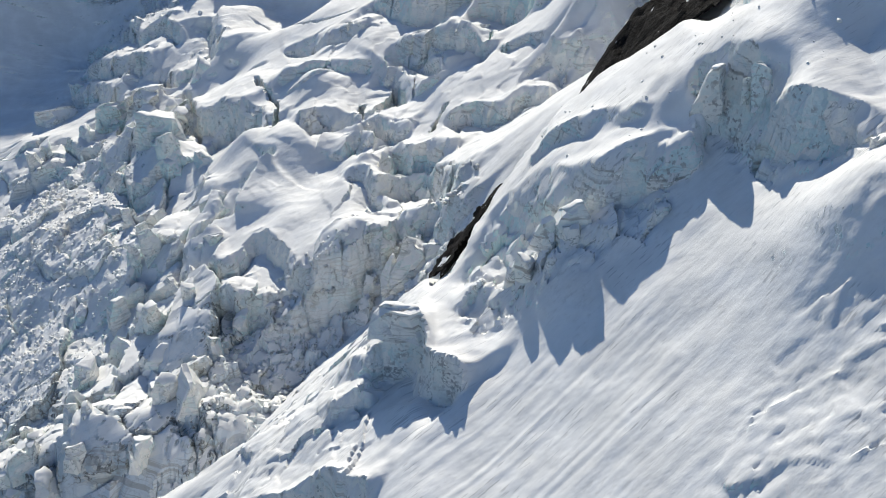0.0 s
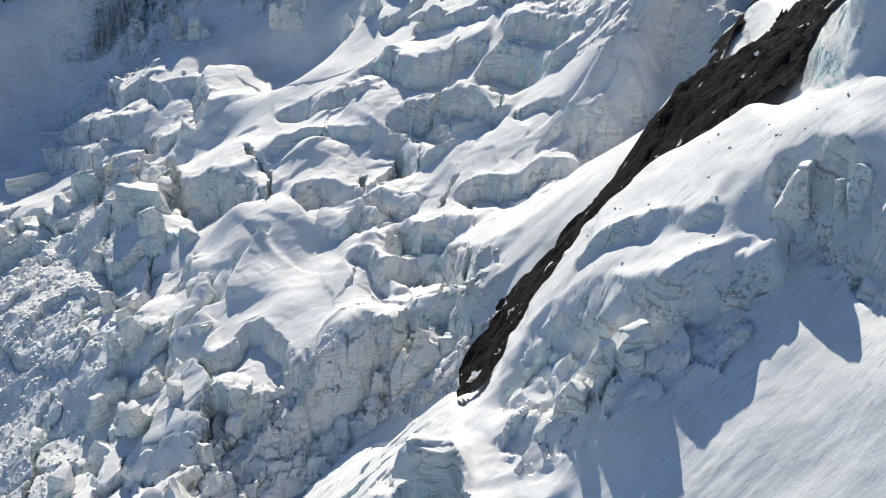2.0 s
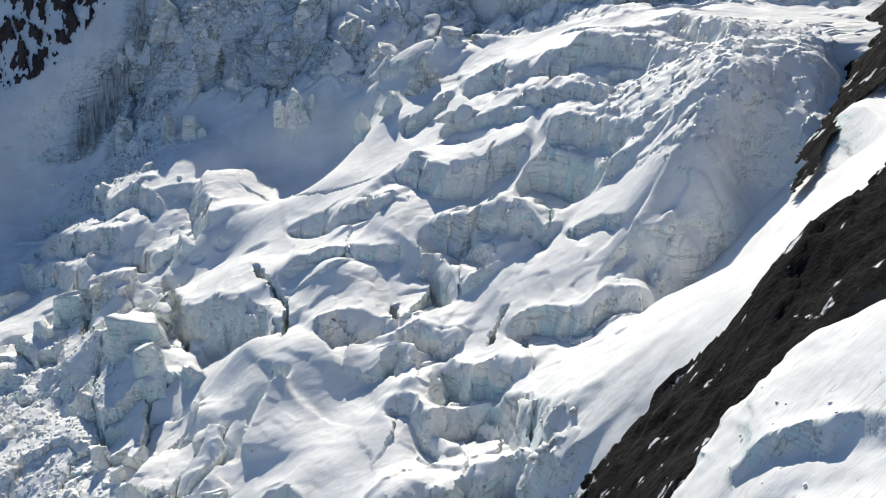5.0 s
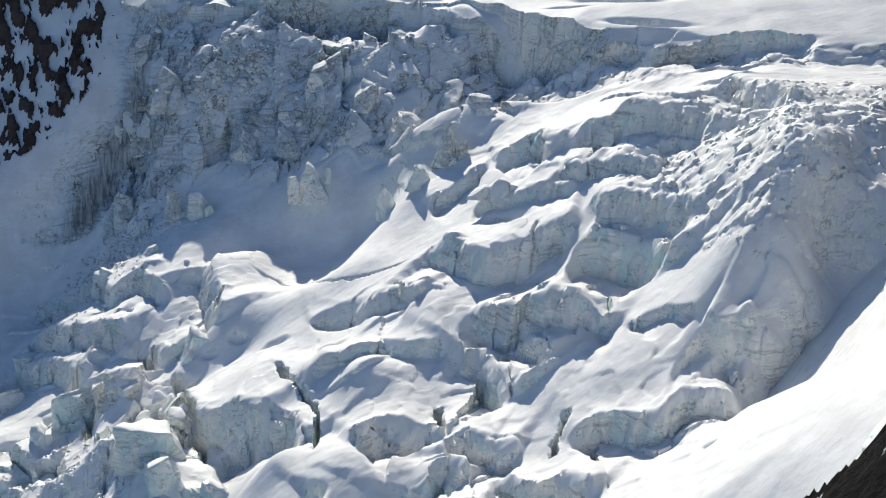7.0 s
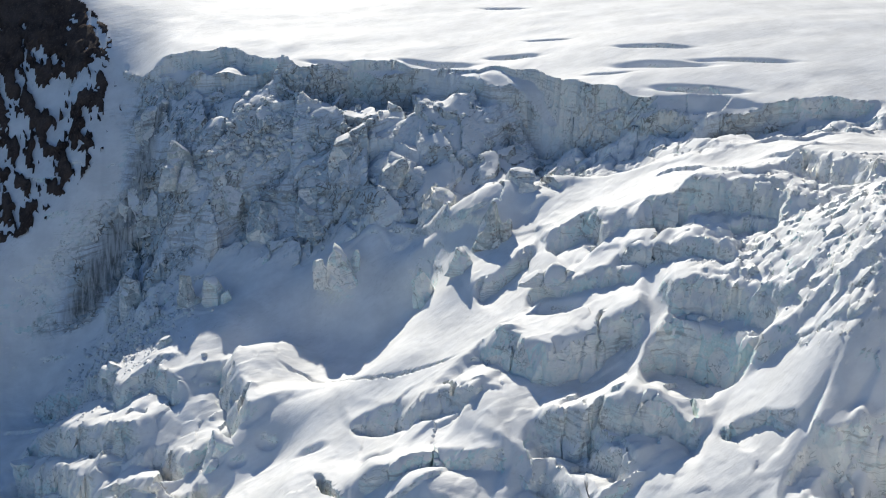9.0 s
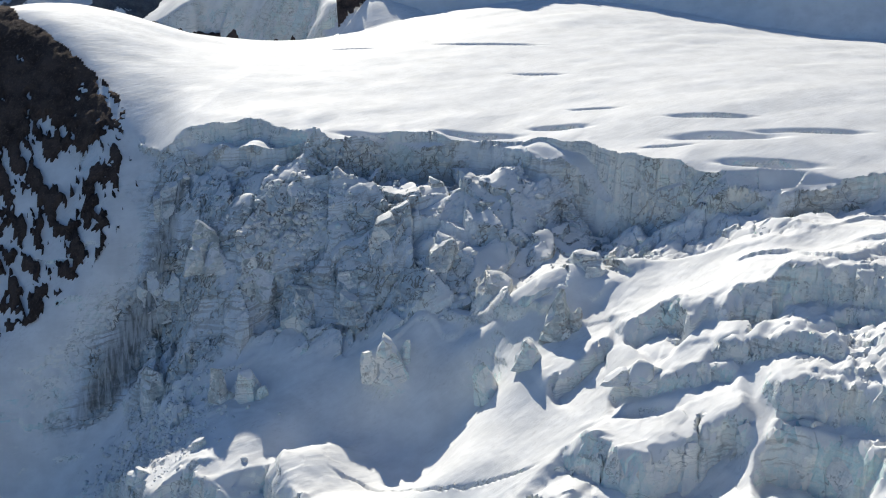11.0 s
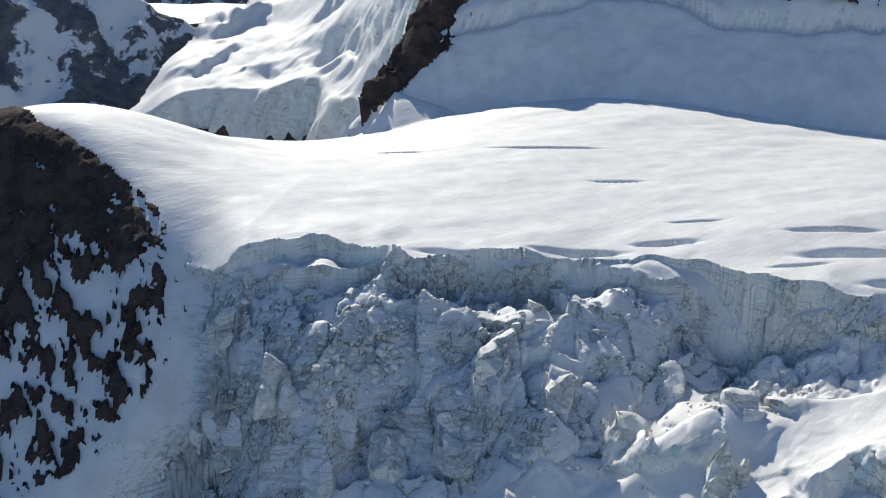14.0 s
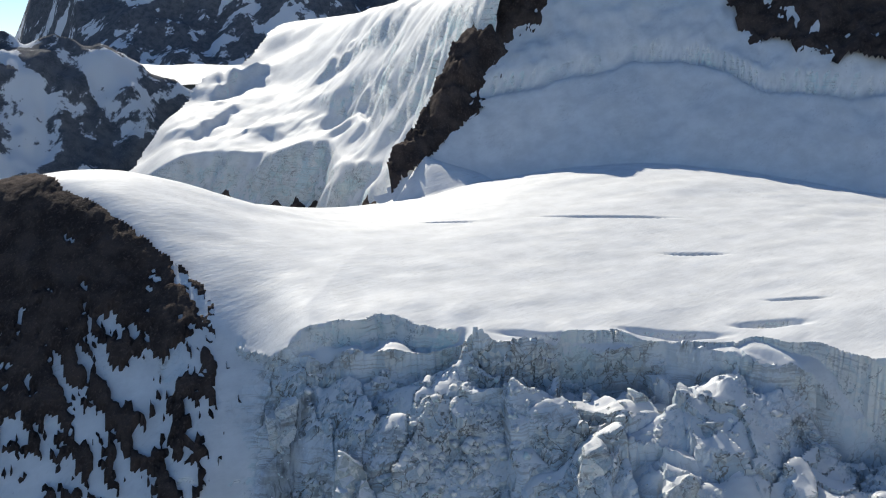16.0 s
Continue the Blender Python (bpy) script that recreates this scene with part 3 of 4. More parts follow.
def snow_and_ice(name, dirt=0.5, sharp=(0.40, 0.58), ice=(0.64, 0.79, 0.77), ice_pale=(0.87, 0.85, 0.79), streak=None, crisp=0.6):
    """Snow lies on what is flat enough; steeper faces are bare, layered ice with dirt in it."""
    m, n, l, b = tree(name)
    geo = n.new("ShaderNodeNewGeometry")
    sep = n.new("ShaderNodeSeparateXYZ")
    l.new(geo.outputs["True Normal"], sep.inputs["Vector"])
    ragged = tex(n, l, 0.35, 6)
    lean = math_node(n, l, "ADD", sep.outputs["Z"], math_node(n, l, "MULTIPLY", math_node(n, l, "SUBTRACT", ragged.outputs["Fac"], 0.5), 0.28))
    # real dirt, plus the shade painted low on the icefall
    grime_shade_at = n.new("ShaderNodeAttribute")
    grime_shade_at.attribute_name = "grime_shade"
    grimy_shaded = grime_shade_at.outputs["Fac"]
    flat = curve(n, l, math_node(n, l, "SUBTRACT", lean, math_node(n, l, "MULTIPLY", grimy_shaded, 0.22)), *sharp)
    big, fine = tex(n, l, 0.045, 3), tex(n, l, 0.9, 6)
    layers = tex(n, l, 1.0, 4, 0.6, ((0.10, 0.10, 1.1), (12, -8, 0)))
    h1, c1 = facets(n, l, 0.2)
    h2, c2 = facets(n, l, 0.75)
    h3, c3 = facets(n, l, 2.0)
    body = mix(n, l, curve(n, l, big.outputs["Fac"], 0.38, 0.62), ice, ice_pale)
    body = mix(n, l, curve(n, l, c1, 0.35, 0.75), body, (0.89, 0.87, 0.815))
    body = mix(n, l, math_node(n, l, "MULTIPLY", curve(n, l, c2, 0.65, 0.85), 0.35), body, (0.54, 0.68, 0.70))
    body = mix(n, l, math_node(n, l, "MULTIPLY", curve(n, l, fine.outputs["Fac"], 0.45, 0.7), 0.7), body, (0.88, 0.86, 0.81))
    grime_shade = math_node(n, l, "MULTIPLY", curve(n, l, layers.outputs["Fac"], 0.52, 0.66), curve(n, l, tex(n, l, 0.07, 3).outputs["Fac"], 0.44, 0.6))
    body = mix(n, l, math_node(n, l, "MULTIPLY", grime_shade, dirt), body, (0.25, 0.22, 0.18))
    body = mix(n, l, math_node(n, l, "MULTIPLY", curve(n, l, c3, 0.68, 0.8), math_node(n, l, "MULTIPLY", curve(n, l, tex(n, l, 0.2, 4).outputs["Fac"], 0.5, 0.65), dirt)), body, (0.26, 0.24, 0.22))
    strata = tex(n, l, 1.0, 3, 0.6, ((0.07, 0.07, 2.3), (9, -6, 0)))
    body = mix(n, l, math_node(n, l, "MULTIPLY", curve(n, l, strata.outputs["Fac"], 0.52, 0.60), math_node(n, l, "MULTIPLY", curve(n, l, tex(n, l, 0.05, 3).outputs["Fac"], 0.48, 0.6), 0.6)), body, (0.53, 0.53, 0.51))
    vein = tex(n, l, 0.22, 5, 0.55, ((1, 1, 0.7), (25, 15, 0)))
    vein.inputs["Distortion"].default_value = 0.6
    thin = math_node(n, l, "ABSOLUTE", math_node(n, l, "SUBTRACT", vein.outputs["Fac"], 0.5), 0.0)
    dark = math_node(n, l, "MULTIPLY", curve(n, l, thin, 0.014, 0.002), curve(n, l, tex(n, l, 0.12, 4).outputs["Fac"], 0.46, 0.58))
    body = mix(n, l, math_node(n, l, "MULTIPLY", dark, 0.6), body, (0.14, 0.15, 0.14))
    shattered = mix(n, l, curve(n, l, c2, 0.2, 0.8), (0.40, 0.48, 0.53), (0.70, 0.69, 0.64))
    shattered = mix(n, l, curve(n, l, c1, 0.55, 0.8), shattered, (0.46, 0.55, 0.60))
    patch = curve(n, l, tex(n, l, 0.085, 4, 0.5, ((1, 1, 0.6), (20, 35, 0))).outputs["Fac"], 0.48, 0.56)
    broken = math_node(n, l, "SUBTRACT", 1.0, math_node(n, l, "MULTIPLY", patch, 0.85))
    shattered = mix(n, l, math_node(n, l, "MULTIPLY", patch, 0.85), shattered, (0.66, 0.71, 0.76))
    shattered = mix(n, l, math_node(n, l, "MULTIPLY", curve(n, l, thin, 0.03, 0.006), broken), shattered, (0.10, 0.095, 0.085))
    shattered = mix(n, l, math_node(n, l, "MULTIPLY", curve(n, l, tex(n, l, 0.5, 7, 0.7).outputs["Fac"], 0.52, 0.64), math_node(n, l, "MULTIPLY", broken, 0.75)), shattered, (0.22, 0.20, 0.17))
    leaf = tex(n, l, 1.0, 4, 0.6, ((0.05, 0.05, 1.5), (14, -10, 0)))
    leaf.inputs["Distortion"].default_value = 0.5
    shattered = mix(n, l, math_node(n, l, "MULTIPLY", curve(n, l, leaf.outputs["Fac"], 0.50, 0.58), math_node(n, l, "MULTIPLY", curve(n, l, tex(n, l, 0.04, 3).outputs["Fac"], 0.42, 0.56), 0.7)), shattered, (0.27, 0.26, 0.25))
    body = mix(n, l, math_node(n, l, "MINIMUM", grimy_shaded, 1.0), body, shattered)
    flow = tex(n, l, 0.5, 5, 0.6, ((1.6, 0.35, 0.18), (0, 12, 20)))
    flow.inputs["Distortion"].default_value = 0.8
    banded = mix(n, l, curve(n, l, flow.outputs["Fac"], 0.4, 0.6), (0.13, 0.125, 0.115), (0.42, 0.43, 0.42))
    body = mix(n, l, math_node(n, l, "MAXIMUM", math_node(n, l, "SUBTRACT", grimy_shaded, 1.0), 0.0), body, banded)
    drift = tex(n, l, 0.13, 5)
    white = mix(n, l, curve(n, l, drift.outputs["Fac"], 0.3, 0.7), (0.73, 0.725, 0.71), (0.84, 0.835, 0.82))
    dust = math_node(n, l, "MULTIPLY", curve(n, l, tex(n, l, 0.8, 7, 0.65, ((0.6, 1.6, 1.0), (0, 0, 25))).outputs["Fac"], 0.5, 0.72), curve(n, l, tex(n, l, 0.06, 4).outputs["Fac"], 0.45, 0.65))
    white = mix(n, l, math_node(n, l, "MULTIPLY", dust, 0.55), white, (0.56, 0.545, 0.52))
    if streak:
        lines = tex(n, l, 1.0, 4, 0.6, streak)
        spread = tex(n, l, 0.05, 3)
        white = mix(n, l, math_node(n, l, "MULTIPLY", curve(n, l, lines.outputs["Fac"], 0.58, 0.72), math_node(n, l, "MULTIPLY", curve(n, l, spread.outputs["Fac"], 0.40, 0.58), 0.4)),
                    white, (0.60, 0.59, 0.57))
        (sx, sy, sz), turn = streak
        runnel = tex(n, l, 1.0, 2, 0.5, ((1.6 * sx, 0.5 * sy, sz), turn))
        groove = math_node(n, l, "MULTIPLY", curve(n, l, runnel.outputs["Fac"], 0.60, 0.66), curve(n, l, tex(n, l, 0.09, 5).outputs["Fac"], 0.48, 0.6))
        white = mix(n, l, math_node(n, l, "MULTIPLY", groove, 0.7), white, (0.42, 0.42, 0.42))
    l.new(mix(n, l, flat, body, white), b.inputs["Base Color"])
    l.new(math_node(n, l, "ADD", math_node(n, l, "MULTIPLY", flat, 0.22), 0.48), b.inputs["Roughness"])
    rub = tex(n, l, 1.6, 8, 0.6)
    crust = bump(n, l, math_node(n, l, "ADD", math_node(n, l, "MULTIPLY", h1, 0.6), math_node(n, l, "ADD", math_node(n, l, "MULTIPLY", h2, 0.45), math_node(n, l, "MULTIPLY", h3, 0.3))), 1.0, crisp)
    crust = bump(n, l, rub.outputs["Fac"], 0.35, 0.7 * crisp, crust)
    soft = bump(n, l, tex(n, l, 0.5, 6, 0.5, ((0.5, 1.4, 1.0), (0, 0, 20))).outputs["Fac"], 0.3, 0.4)
    soft = bump(n, l, tex(n, l, 1.0, 4, 0.6, ((0.35, 2.6, 1.0), (0, 0, 18))).outputs["Fac"], 0.12, 0.35, soft)
    nm = n.new("ShaderNodeMix")
    nm.data_type = "VECTOR"
    l.new(math_node(n, l, "MAXIMUM", flat, math_node(n, l, "MULTIPLY", patch, math_node(n, l, "MINIMUM", grimy_shaded, 0.8))), nm.inputs["Factor"])
    l.new(crust, nm.inputs["A"])
    l.new(soft, nm.inputs["B"])
    l.new(nm.outputs["Result"], b.inputs["Normal"])
    return m


def rock(name, a=(0.055, 0.046, 0.042), c=(0.115, 0.095, 0.085), snow=None, sharp=(0.55, 0.62)):
    m, n, l, b = tree(name)
    big, fine = tex(n, l, 0.12, 6, 0.6), tex(n, l, 1.3, 8, 0.65, ((1, 1, 0.45), (20, 10, 0)))
    col = mix(n, l, curve(n, l, big.outputs["Fac"], 0.35, 0.65), a, c)
    col = mix(n, l, curve(n, l, fine.outputs["Fac"], 0.5, 0.75), col, tuple(1.6 * v for v in c))
    if snow:
        lie = tex(n, l, snow, 7, 0.6, ((1, 1, 0.5), (0, 25, 0)))
        col = mix(n, l, curve(n, l, lie.outputs["Fac"], *sharp), col, (0.82, 0.83, 0.85))
    l.new(col, b.inputs["Base Color"])
    b.inputs["Roughness"].default_value = 0.95
    b.inputs["Specular IOR Level"].default_value = 0.15
    l.new(bump(n, l, fine.outputs["Fac"], 0.9, 0.9, bump(n, l, big.outputs["Fac"], 1.2, 0.45)), b.inputs["Normal"])
    return m


ICE = snow_and_ice("glacier_ice", crisp=0.7)
RIDGE = snow_and_ice("ridge_snow", 0.7, (0.30, 0.46), streak=((2.0, 0.10, 0.45), (0, 0, -66)))
DIRTY = snow_and_ice("dirty_ice", 0.9, (0.5, 0.7), (0.44, 0.48, 0.46), (0.62, 0.62, 0.58))
CLIFF = snow_and_ice("cliff_ice", 0.8, (0.74, 0.9), (0.44, 0.52, 0.56), (0.66, 0.65, 0.60), crisp=0.9)
FAR_ICE = snow_and_ice("far_ice", 0.5, (0.34, 0.5))
FACE = snow_and_ice("wall_snow", 0.3, (0.2, 0.32))
ROCK = rock("brown_rock", (0.045, 0.033, 0.029), (0.10, 0.073, 0.061))
BAND = rock("black_rock", (0.006, 0.0055, 0.0055), (0.014, 0.0125, 0.012), 0.25, (0.625, 0.65))
# the far rock's pale bluish tone has the distance haze mixed into its colour
FAR_ROCK = rock("far_rock", (0.10, 0.105, 0.115), (0.17, 0.17, 0.18), 0.026, (0.52, 0.55))
VALLEY = rock("valley_ground", (0.06, 0.06, 0.055), (0.11, 0.105, 0.095), 0.004, (0.54, 0.62))


# ---- builders ----
def mesh_of(name, co, faces, mat):
    me = bpy.data.meshes.new(name)
    n, k = len(faces), faces.shape[1]
    me.vertices.add(len(co))
    me.vertices.foreach_set("co", np.ascontiguousarray(co, np.float32).ravel())
    me.loops.add(n * k)
    me.loops.foreach_set("vertex_index", np.ascontiguousarray(faces, np.int32).ravel())
    me.polygons.add(n)
    me.polygons.foreach_set("loop_start", np.arange(0, n * k, k, dtype=np.int32))
    me.update(calc_edges=True)
    me.materials.append(mat)
    return me


def sheet(name, xs, ys, height, mat, keep=None, smooth=True, rugged=0.0, grime_shade=None):
    """A piece of the land as one mesh over a plan of columns and rows; keep says where it lies."""
    X, Y = np.meshgrid(xs, ys)
    Z = height(X, Y)
    if rugged:
        # steep faces bulge and break sideways
        gy, gx = np.gradient(Z, ys, xs)
        g = np.hypot(gx, gy) + 1e-6
        push = rugged * ramp(g, 1.15, 2.2) * (0.6 * vnoise(X / 4 + Z / 9, Z / 3.5, 401) + 0.5 * np.abs(vnoise(X / 1.6, Z / 1.4 + Y / 3, 403)) + 0.25 * vnoise(X / 0.8, Z / 0.8, 405))
        X, Y = X - push * gx / g, Y - push * gy / g
    co = np.stack([X, Y, Z], -1).reshape(-1, 3)
    nx, ny = len(xs), len(ys)
    a = (np.arange(ny - 1)[:, None] * nx + np.arange(nx - 1)[None]).ravel()
    faces = np.stack([a, a + 1, a + nx + 1, a + nx], 1)
    if keep is not None:
        ok = keep(X, Y, Z).ravel()
        faces = faces[ok[faces].all(1)]
        used, inv = np.unique(faces, return_inverse=True)
        co, faces = co[used], inv.reshape(faces.shape)
    me = mesh_of(name, co, faces, mat)
    if grime_shade:
        me.attributes.new("grime_shade", "FLOAT", "POINT").data.foreach_set("value", grime_shade(co[:, 0], co[:, 1]).astype(np.float32))
    if smooth:
        me.polygons.foreach_set("use_smooth", np.ones(len(faces), bool))
        if rugged:
            me.set_sharp_from_angle(angle=radians(38))
    return new(name, me)


def graded(*stops):
    """Columns or rows: (from, step) ... to the last number."""
    out = []
    for (a, step), nxt in zip(stops[:-1], stops[1:]):
        b = nxt[0] if isinstance(nxt, tuple) else nxt
        out += list(np.arange(a, b, step))
    return np.array(out)


def ground_z(x, y):
    return -150 + 0.05 * np.clip(y, -600, 3000) + 30 * fbm(x / 400, y / 400, 71, 3) - 60 * ramp(-y, 0, 1500)


def skirted(height, x0, x1, y0, y1, w=40.0):
    """Lets the rim of a sheet run down into the valley."""
    def f(x, y):
        edge = np.minimum(np.minimum(x - x0, x1 - x), np.minimum(y - y0, y1 - y))
        return height(x, y) - 160 * ramp(w - edge, 0, w)
    return f


# ---- the setting ----
tagged(sheet("ground", np.linspace(-4800, 4800, 90), np.linspace(-4800, 4800, 90), ground_z, VALLEY), "grey rocky valley floor with patches of snow", "ground", kind="structure")

def glacier_grime_shade(x, y):
    """Dirty, shattered ice: the high cliff, the wall below the lobe, and dark banded ice along the west wall; also
    shade painted on the lower towers and the wall's foot.
    """
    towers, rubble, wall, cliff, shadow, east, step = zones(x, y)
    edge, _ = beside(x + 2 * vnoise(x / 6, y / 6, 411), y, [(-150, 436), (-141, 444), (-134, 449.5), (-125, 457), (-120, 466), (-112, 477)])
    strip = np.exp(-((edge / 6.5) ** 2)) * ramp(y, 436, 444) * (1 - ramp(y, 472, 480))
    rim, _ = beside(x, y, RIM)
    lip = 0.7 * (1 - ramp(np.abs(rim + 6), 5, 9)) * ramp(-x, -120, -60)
    # the terms in y darken towers and wall foot in place of tower shade
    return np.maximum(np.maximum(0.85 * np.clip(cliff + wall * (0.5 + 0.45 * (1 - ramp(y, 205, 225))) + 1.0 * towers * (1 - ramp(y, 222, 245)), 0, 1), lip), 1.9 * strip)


tagged(sheet("glacier", graded((-300, 4), (-165, 0.45), (90, 2.5), 320), graded((60, 3), (150, 1.0), (190, 0.45), (490, 0.8), (572, 1.6), 770), skirted(glacier, -300, 320, 60, 770), ICE, rugged=0.9, grime_shade=glacier_grime_shade),
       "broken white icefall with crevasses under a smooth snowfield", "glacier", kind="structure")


tagged(sheet("snow_ridge", graded((-110, 2), (-40, 0.4), (72, 1.5), 190), graded((-20, 3), (70, 0.4), (190, 1.0), 330), skirted(ridge, -110, 190, -20, 330, 30), RIDGE, rugged=0.8),
       "steep fluted snow ridge with ice seracs along its crown", "snow ridge", kind="structure")


def band(x, y):
    return flank(x, y) + 0.7 * fbm(x / 12, y / 12, 63, 3) + 0.9 + 1.5 * fbm(x / 9, y / 9, 81, 5, 0.62) + 0.8 * np.abs(fbm(x / 3, y / 3, 85, 3)) + 0.5 * blocks(x, y, 4, 89, 1.2, 0.6, 0.0)


def band_keep(x, y, z):
    lo, _ = beside(x, y, ROCK_LOW)
    hi, _ = beside(x, y, ROCK_HIGH)
    return (lo < 1.5 * vnoise(x / 4, y / 4, 91)) & (hi > 1.5 * vnoise(x / 4, y / 4, 92)) & (x > -1 + 2.5 * vnoise(x / 2.5, y / 2.5, 97))


tagged(sheet("rock_band", np.arange(-16, 150, 0.7), np.arange(148, 310, 0.7), band, BAND, band_keep, False), "band of bare black rock between ridge and icefall", "rock", kind="structure")


def upper_band_keep(x, y, z):
    lo, _ = beside(x, y, GULLY_TOP)
    return (lo > 1.5 * vnoise(x / 5, y / 5, 93)) & (x > 57 + 0.43 * (y - 266) + 2 * vnoise(x / 5, y / 5, 94))


tagged(sheet("rock_band_upper", np.arange(38, 150, 0.9), np.arange(220, 360, 0.9), band, BAND, upper_band_keep, False), "strip of dark rock above the snow gully", "rock", kind="structure")


# ---- the rock buttress in the west ----
BUTTRESS = [(-205.0, 610.0), (-177, 554), (-167.8, 546.3), (-158.5, 535.8), (-151.5, 527.8), (-144.7, 520.0), (-136.4, 510.1), (-135.2, 501.1), (-135.7, 495.0), (-132.0, 488.3), (-128.9, 481.3), (-132.4, 476.9), (-136.9, 470.7), (-142.7, 465.9), (-149.1, 462.5), (-159.4, 459.7), (-170.1, 458.7), (-178.1, 458.2)]


def buttress(x, y):
    d, _ = beside(x, y, BUTTRESS)
    rough = 0.7 * fbm((x + 0.5 * y) / 7, (y - 0.5 * x) / 16, 95, 6, 0.66) + 0.3 * blocks(x, y, 3.5, 96, 1.2, 0.5, 0.2)
    streaks = 1.1 * fbm((x + 0.5 * y) / 3.4, (y - 0.5 * x) / 8, 99, 6, 0.68) + np.where(y < 505, 0.12 * ramp(505 - y, 0, 8) + 0.014 * np.minimum(505 - y, 30), 0.03 * (505 - y))
    return base_ice(x, y) + 0.7 + 0.12 * np.clip(-d, -20, 7) + rough - 5.0 * ramp(streaks, 0.3, 0.6)


tagged(sheet("rock_buttress", np.arange(-300, -122, 0.8), np.arange(440, 592, 0.8), buttress, ROCK, lambda x, y, z: beside(x, y, BUTTRESS)[0] < 1.5, False),
       "dark brown rock buttress streaked with shaded snow", "rock", kind="structure")


# ---- beyond the snowfield ----
WALL_FOOT = [(-62, 668), (-20, 655), (35, 625), (120, 570), (330, 440)]


def divide(x):
    """Where the arete runs, between the two snow slopes."""
    return 690 + 0.75 * (x + 24)


def wall(x, y):
    d, a = beside(x, y, WALL_FOOT)
    z = 135 + 0.97 * d + 4 * fbm(x / 60, y / 60, 121, 3) + 0.8 * fbm(x / 10, y / 10, 124, 3)
    arc = np.interp(x, (-10, 23, 61, 76, 88, 98, 125, 200), (170, 178, 187, 187, 183, 174, 172, 176)) + 1.2 * vnoise(x / 8, y / 8, 127)
    return z + (3.5 + 1.5 * fbm(x / 6, y / 6, 128, 3)) * np.clip((z - arc + 1.0) / 2.0, 0, 1) - 3.2 * np.exp(-(((z - arc + 1.6) / 1.5) ** 2))


def wall_keep(x, y, z):
    d, a = beside(x, y, WALL_FOOT)
    return (d > -12) & (y < divide(x) + 3 * vnoise(x / 9, y / 9, 129))


tagged(sheet("snow_wall", graded((-75, 1.5), (190, 4), 420), graded((430, 2), (780, 6), 900), wall, FACE, wall_keep), "shaded snow face with a curved crevasse across it", "mountain face", kind="structure")


def arete(x, y):
    return wall(x, y) + 4 - 0.3 * np.abs(divide(x) - y) + 2.2 * fbm(x / 12, y / 12, 131, 5, 0.6) + 0.8 * blocks(x, y, 6, 135, 2.0, 1.0, 0.0)


tagged(sheet("rock_arete", np.arange(-80, 110, 1.0), np.arange(640, 860, 1.0), arete, ROCK,
             lambda x, y, z: (np.abs(divide(x) - y) < 9 + 0.24 * (x + 46) + 2 * vnoise(x / 6, y / 6, 137)) & (x > -58), False),
       "dark rock arete dividing two snow slopes", "rock", kind="structure")


def crag(x, y):
    return wall(x, y) + 1.2 + 2.5 * fbm(x / 15, y / 15, 141, 5, 0.6) + 0.8 * blocks(x, y, 7, 145, 2.0, 1.0, 0.0)


tagged(sheet("rock_crag", np.arange(85, 260, 1.2), np.arange(530, 740, 1.2), crag, ROCK,
             lambda x, y, z: (wall(x, y) > 176 + 0.5 * np.maximum(130 - x, 0) + 5 * vnoise(x / 12, y / 12, 147)) & (x > 99 + 3 * vnoise(x / 5, y / 5, 149)), False), "dark crag breaking through the snow face", "rock", kind="structure")

FRONT = [(-260, 930), (-190, 908), (-136, 903), (-91, 879), (-62, 842), (-48, 780), (-36, 715), (-30, 680)]


def hanging(x, y):
    d, a = beside(x + 7 * vnoise(x / 25, y / 25, 156) + 2.5 * vnoise(x / 7, y / 7, 157), y + 7 * vnoise(x / 22, y / 22, 159), FRONT)
    up = np.maximum(d, 0)
    z = 120 + 8 * ramp(x, -180, -120) + 0.30 * up + 0.0085 * np.clip(x + 95, 0, 130) ** 2 * ramp(up, 0, 45)
    z = z + ramp(up, 5, 60) * (4 * fbm(x / 90, y / 45, 151, 2) + 1.6 * np.abs(vnoise(x / 40 + y / 70, y / 22, 153))) - 1.6 * np.maximum(x - 12, 0)
    z = z + 0.25 * fbm(x / 15, y / 12, 155, 4)
    z = np.array(soft_min(z, 222.0, 20.0))
    for line, drop in (([(-129, 1001), (-112, 1016), (-100, 1038), (-73, 1045)], 10), ([(-140, 931), (-116, 966), (-104, 980)], 6),
                       ([(-62, 966), (-45, 955), (-33, 940), (-12, 855)], 9), ([(-75, 945), (-62, 920), (-51, 892), (-35, 849), (-28, 800)], 8), ([(-110, 925), (-92, 915), (-80, 895)], 5)):
        scarp(z, x, y, line, drop, 30.0, 14.0, 3.0, 0.6)
    z = z - 13 * ramp(-x, 145, 185) + swell(x, y, -68, 850, 24, 9)
    face = np.clip((3 - d) / 21, 0, 1) ** 1.2
    return z - face * (38 + 5 * fbm(x / 11, y / 11, 158, 5, 0.6)) - 60 * ramp(-d, 18, 45)


tagged(sheet("hanging_glacier", graded((-190, 1.6), (60, 4), 160), graded((670, 1.6), (1000, 4), 1180), hanging, FAR_ICE, lambda x, y, z: (x > -194 + 0.5 * (y - 905) * ramp(y, 900, 910) + 3 * vnoise(x / 9, y / 9, 159)) & (y > divide(x) - 5) & (x < 75), grime_shade=lambda x, y: 0.35 * ramp(4 - beside(x, y, FRONT)[0], 0, 8)), "hanging glacier with a broken ice front", "glacier", kind="structure")


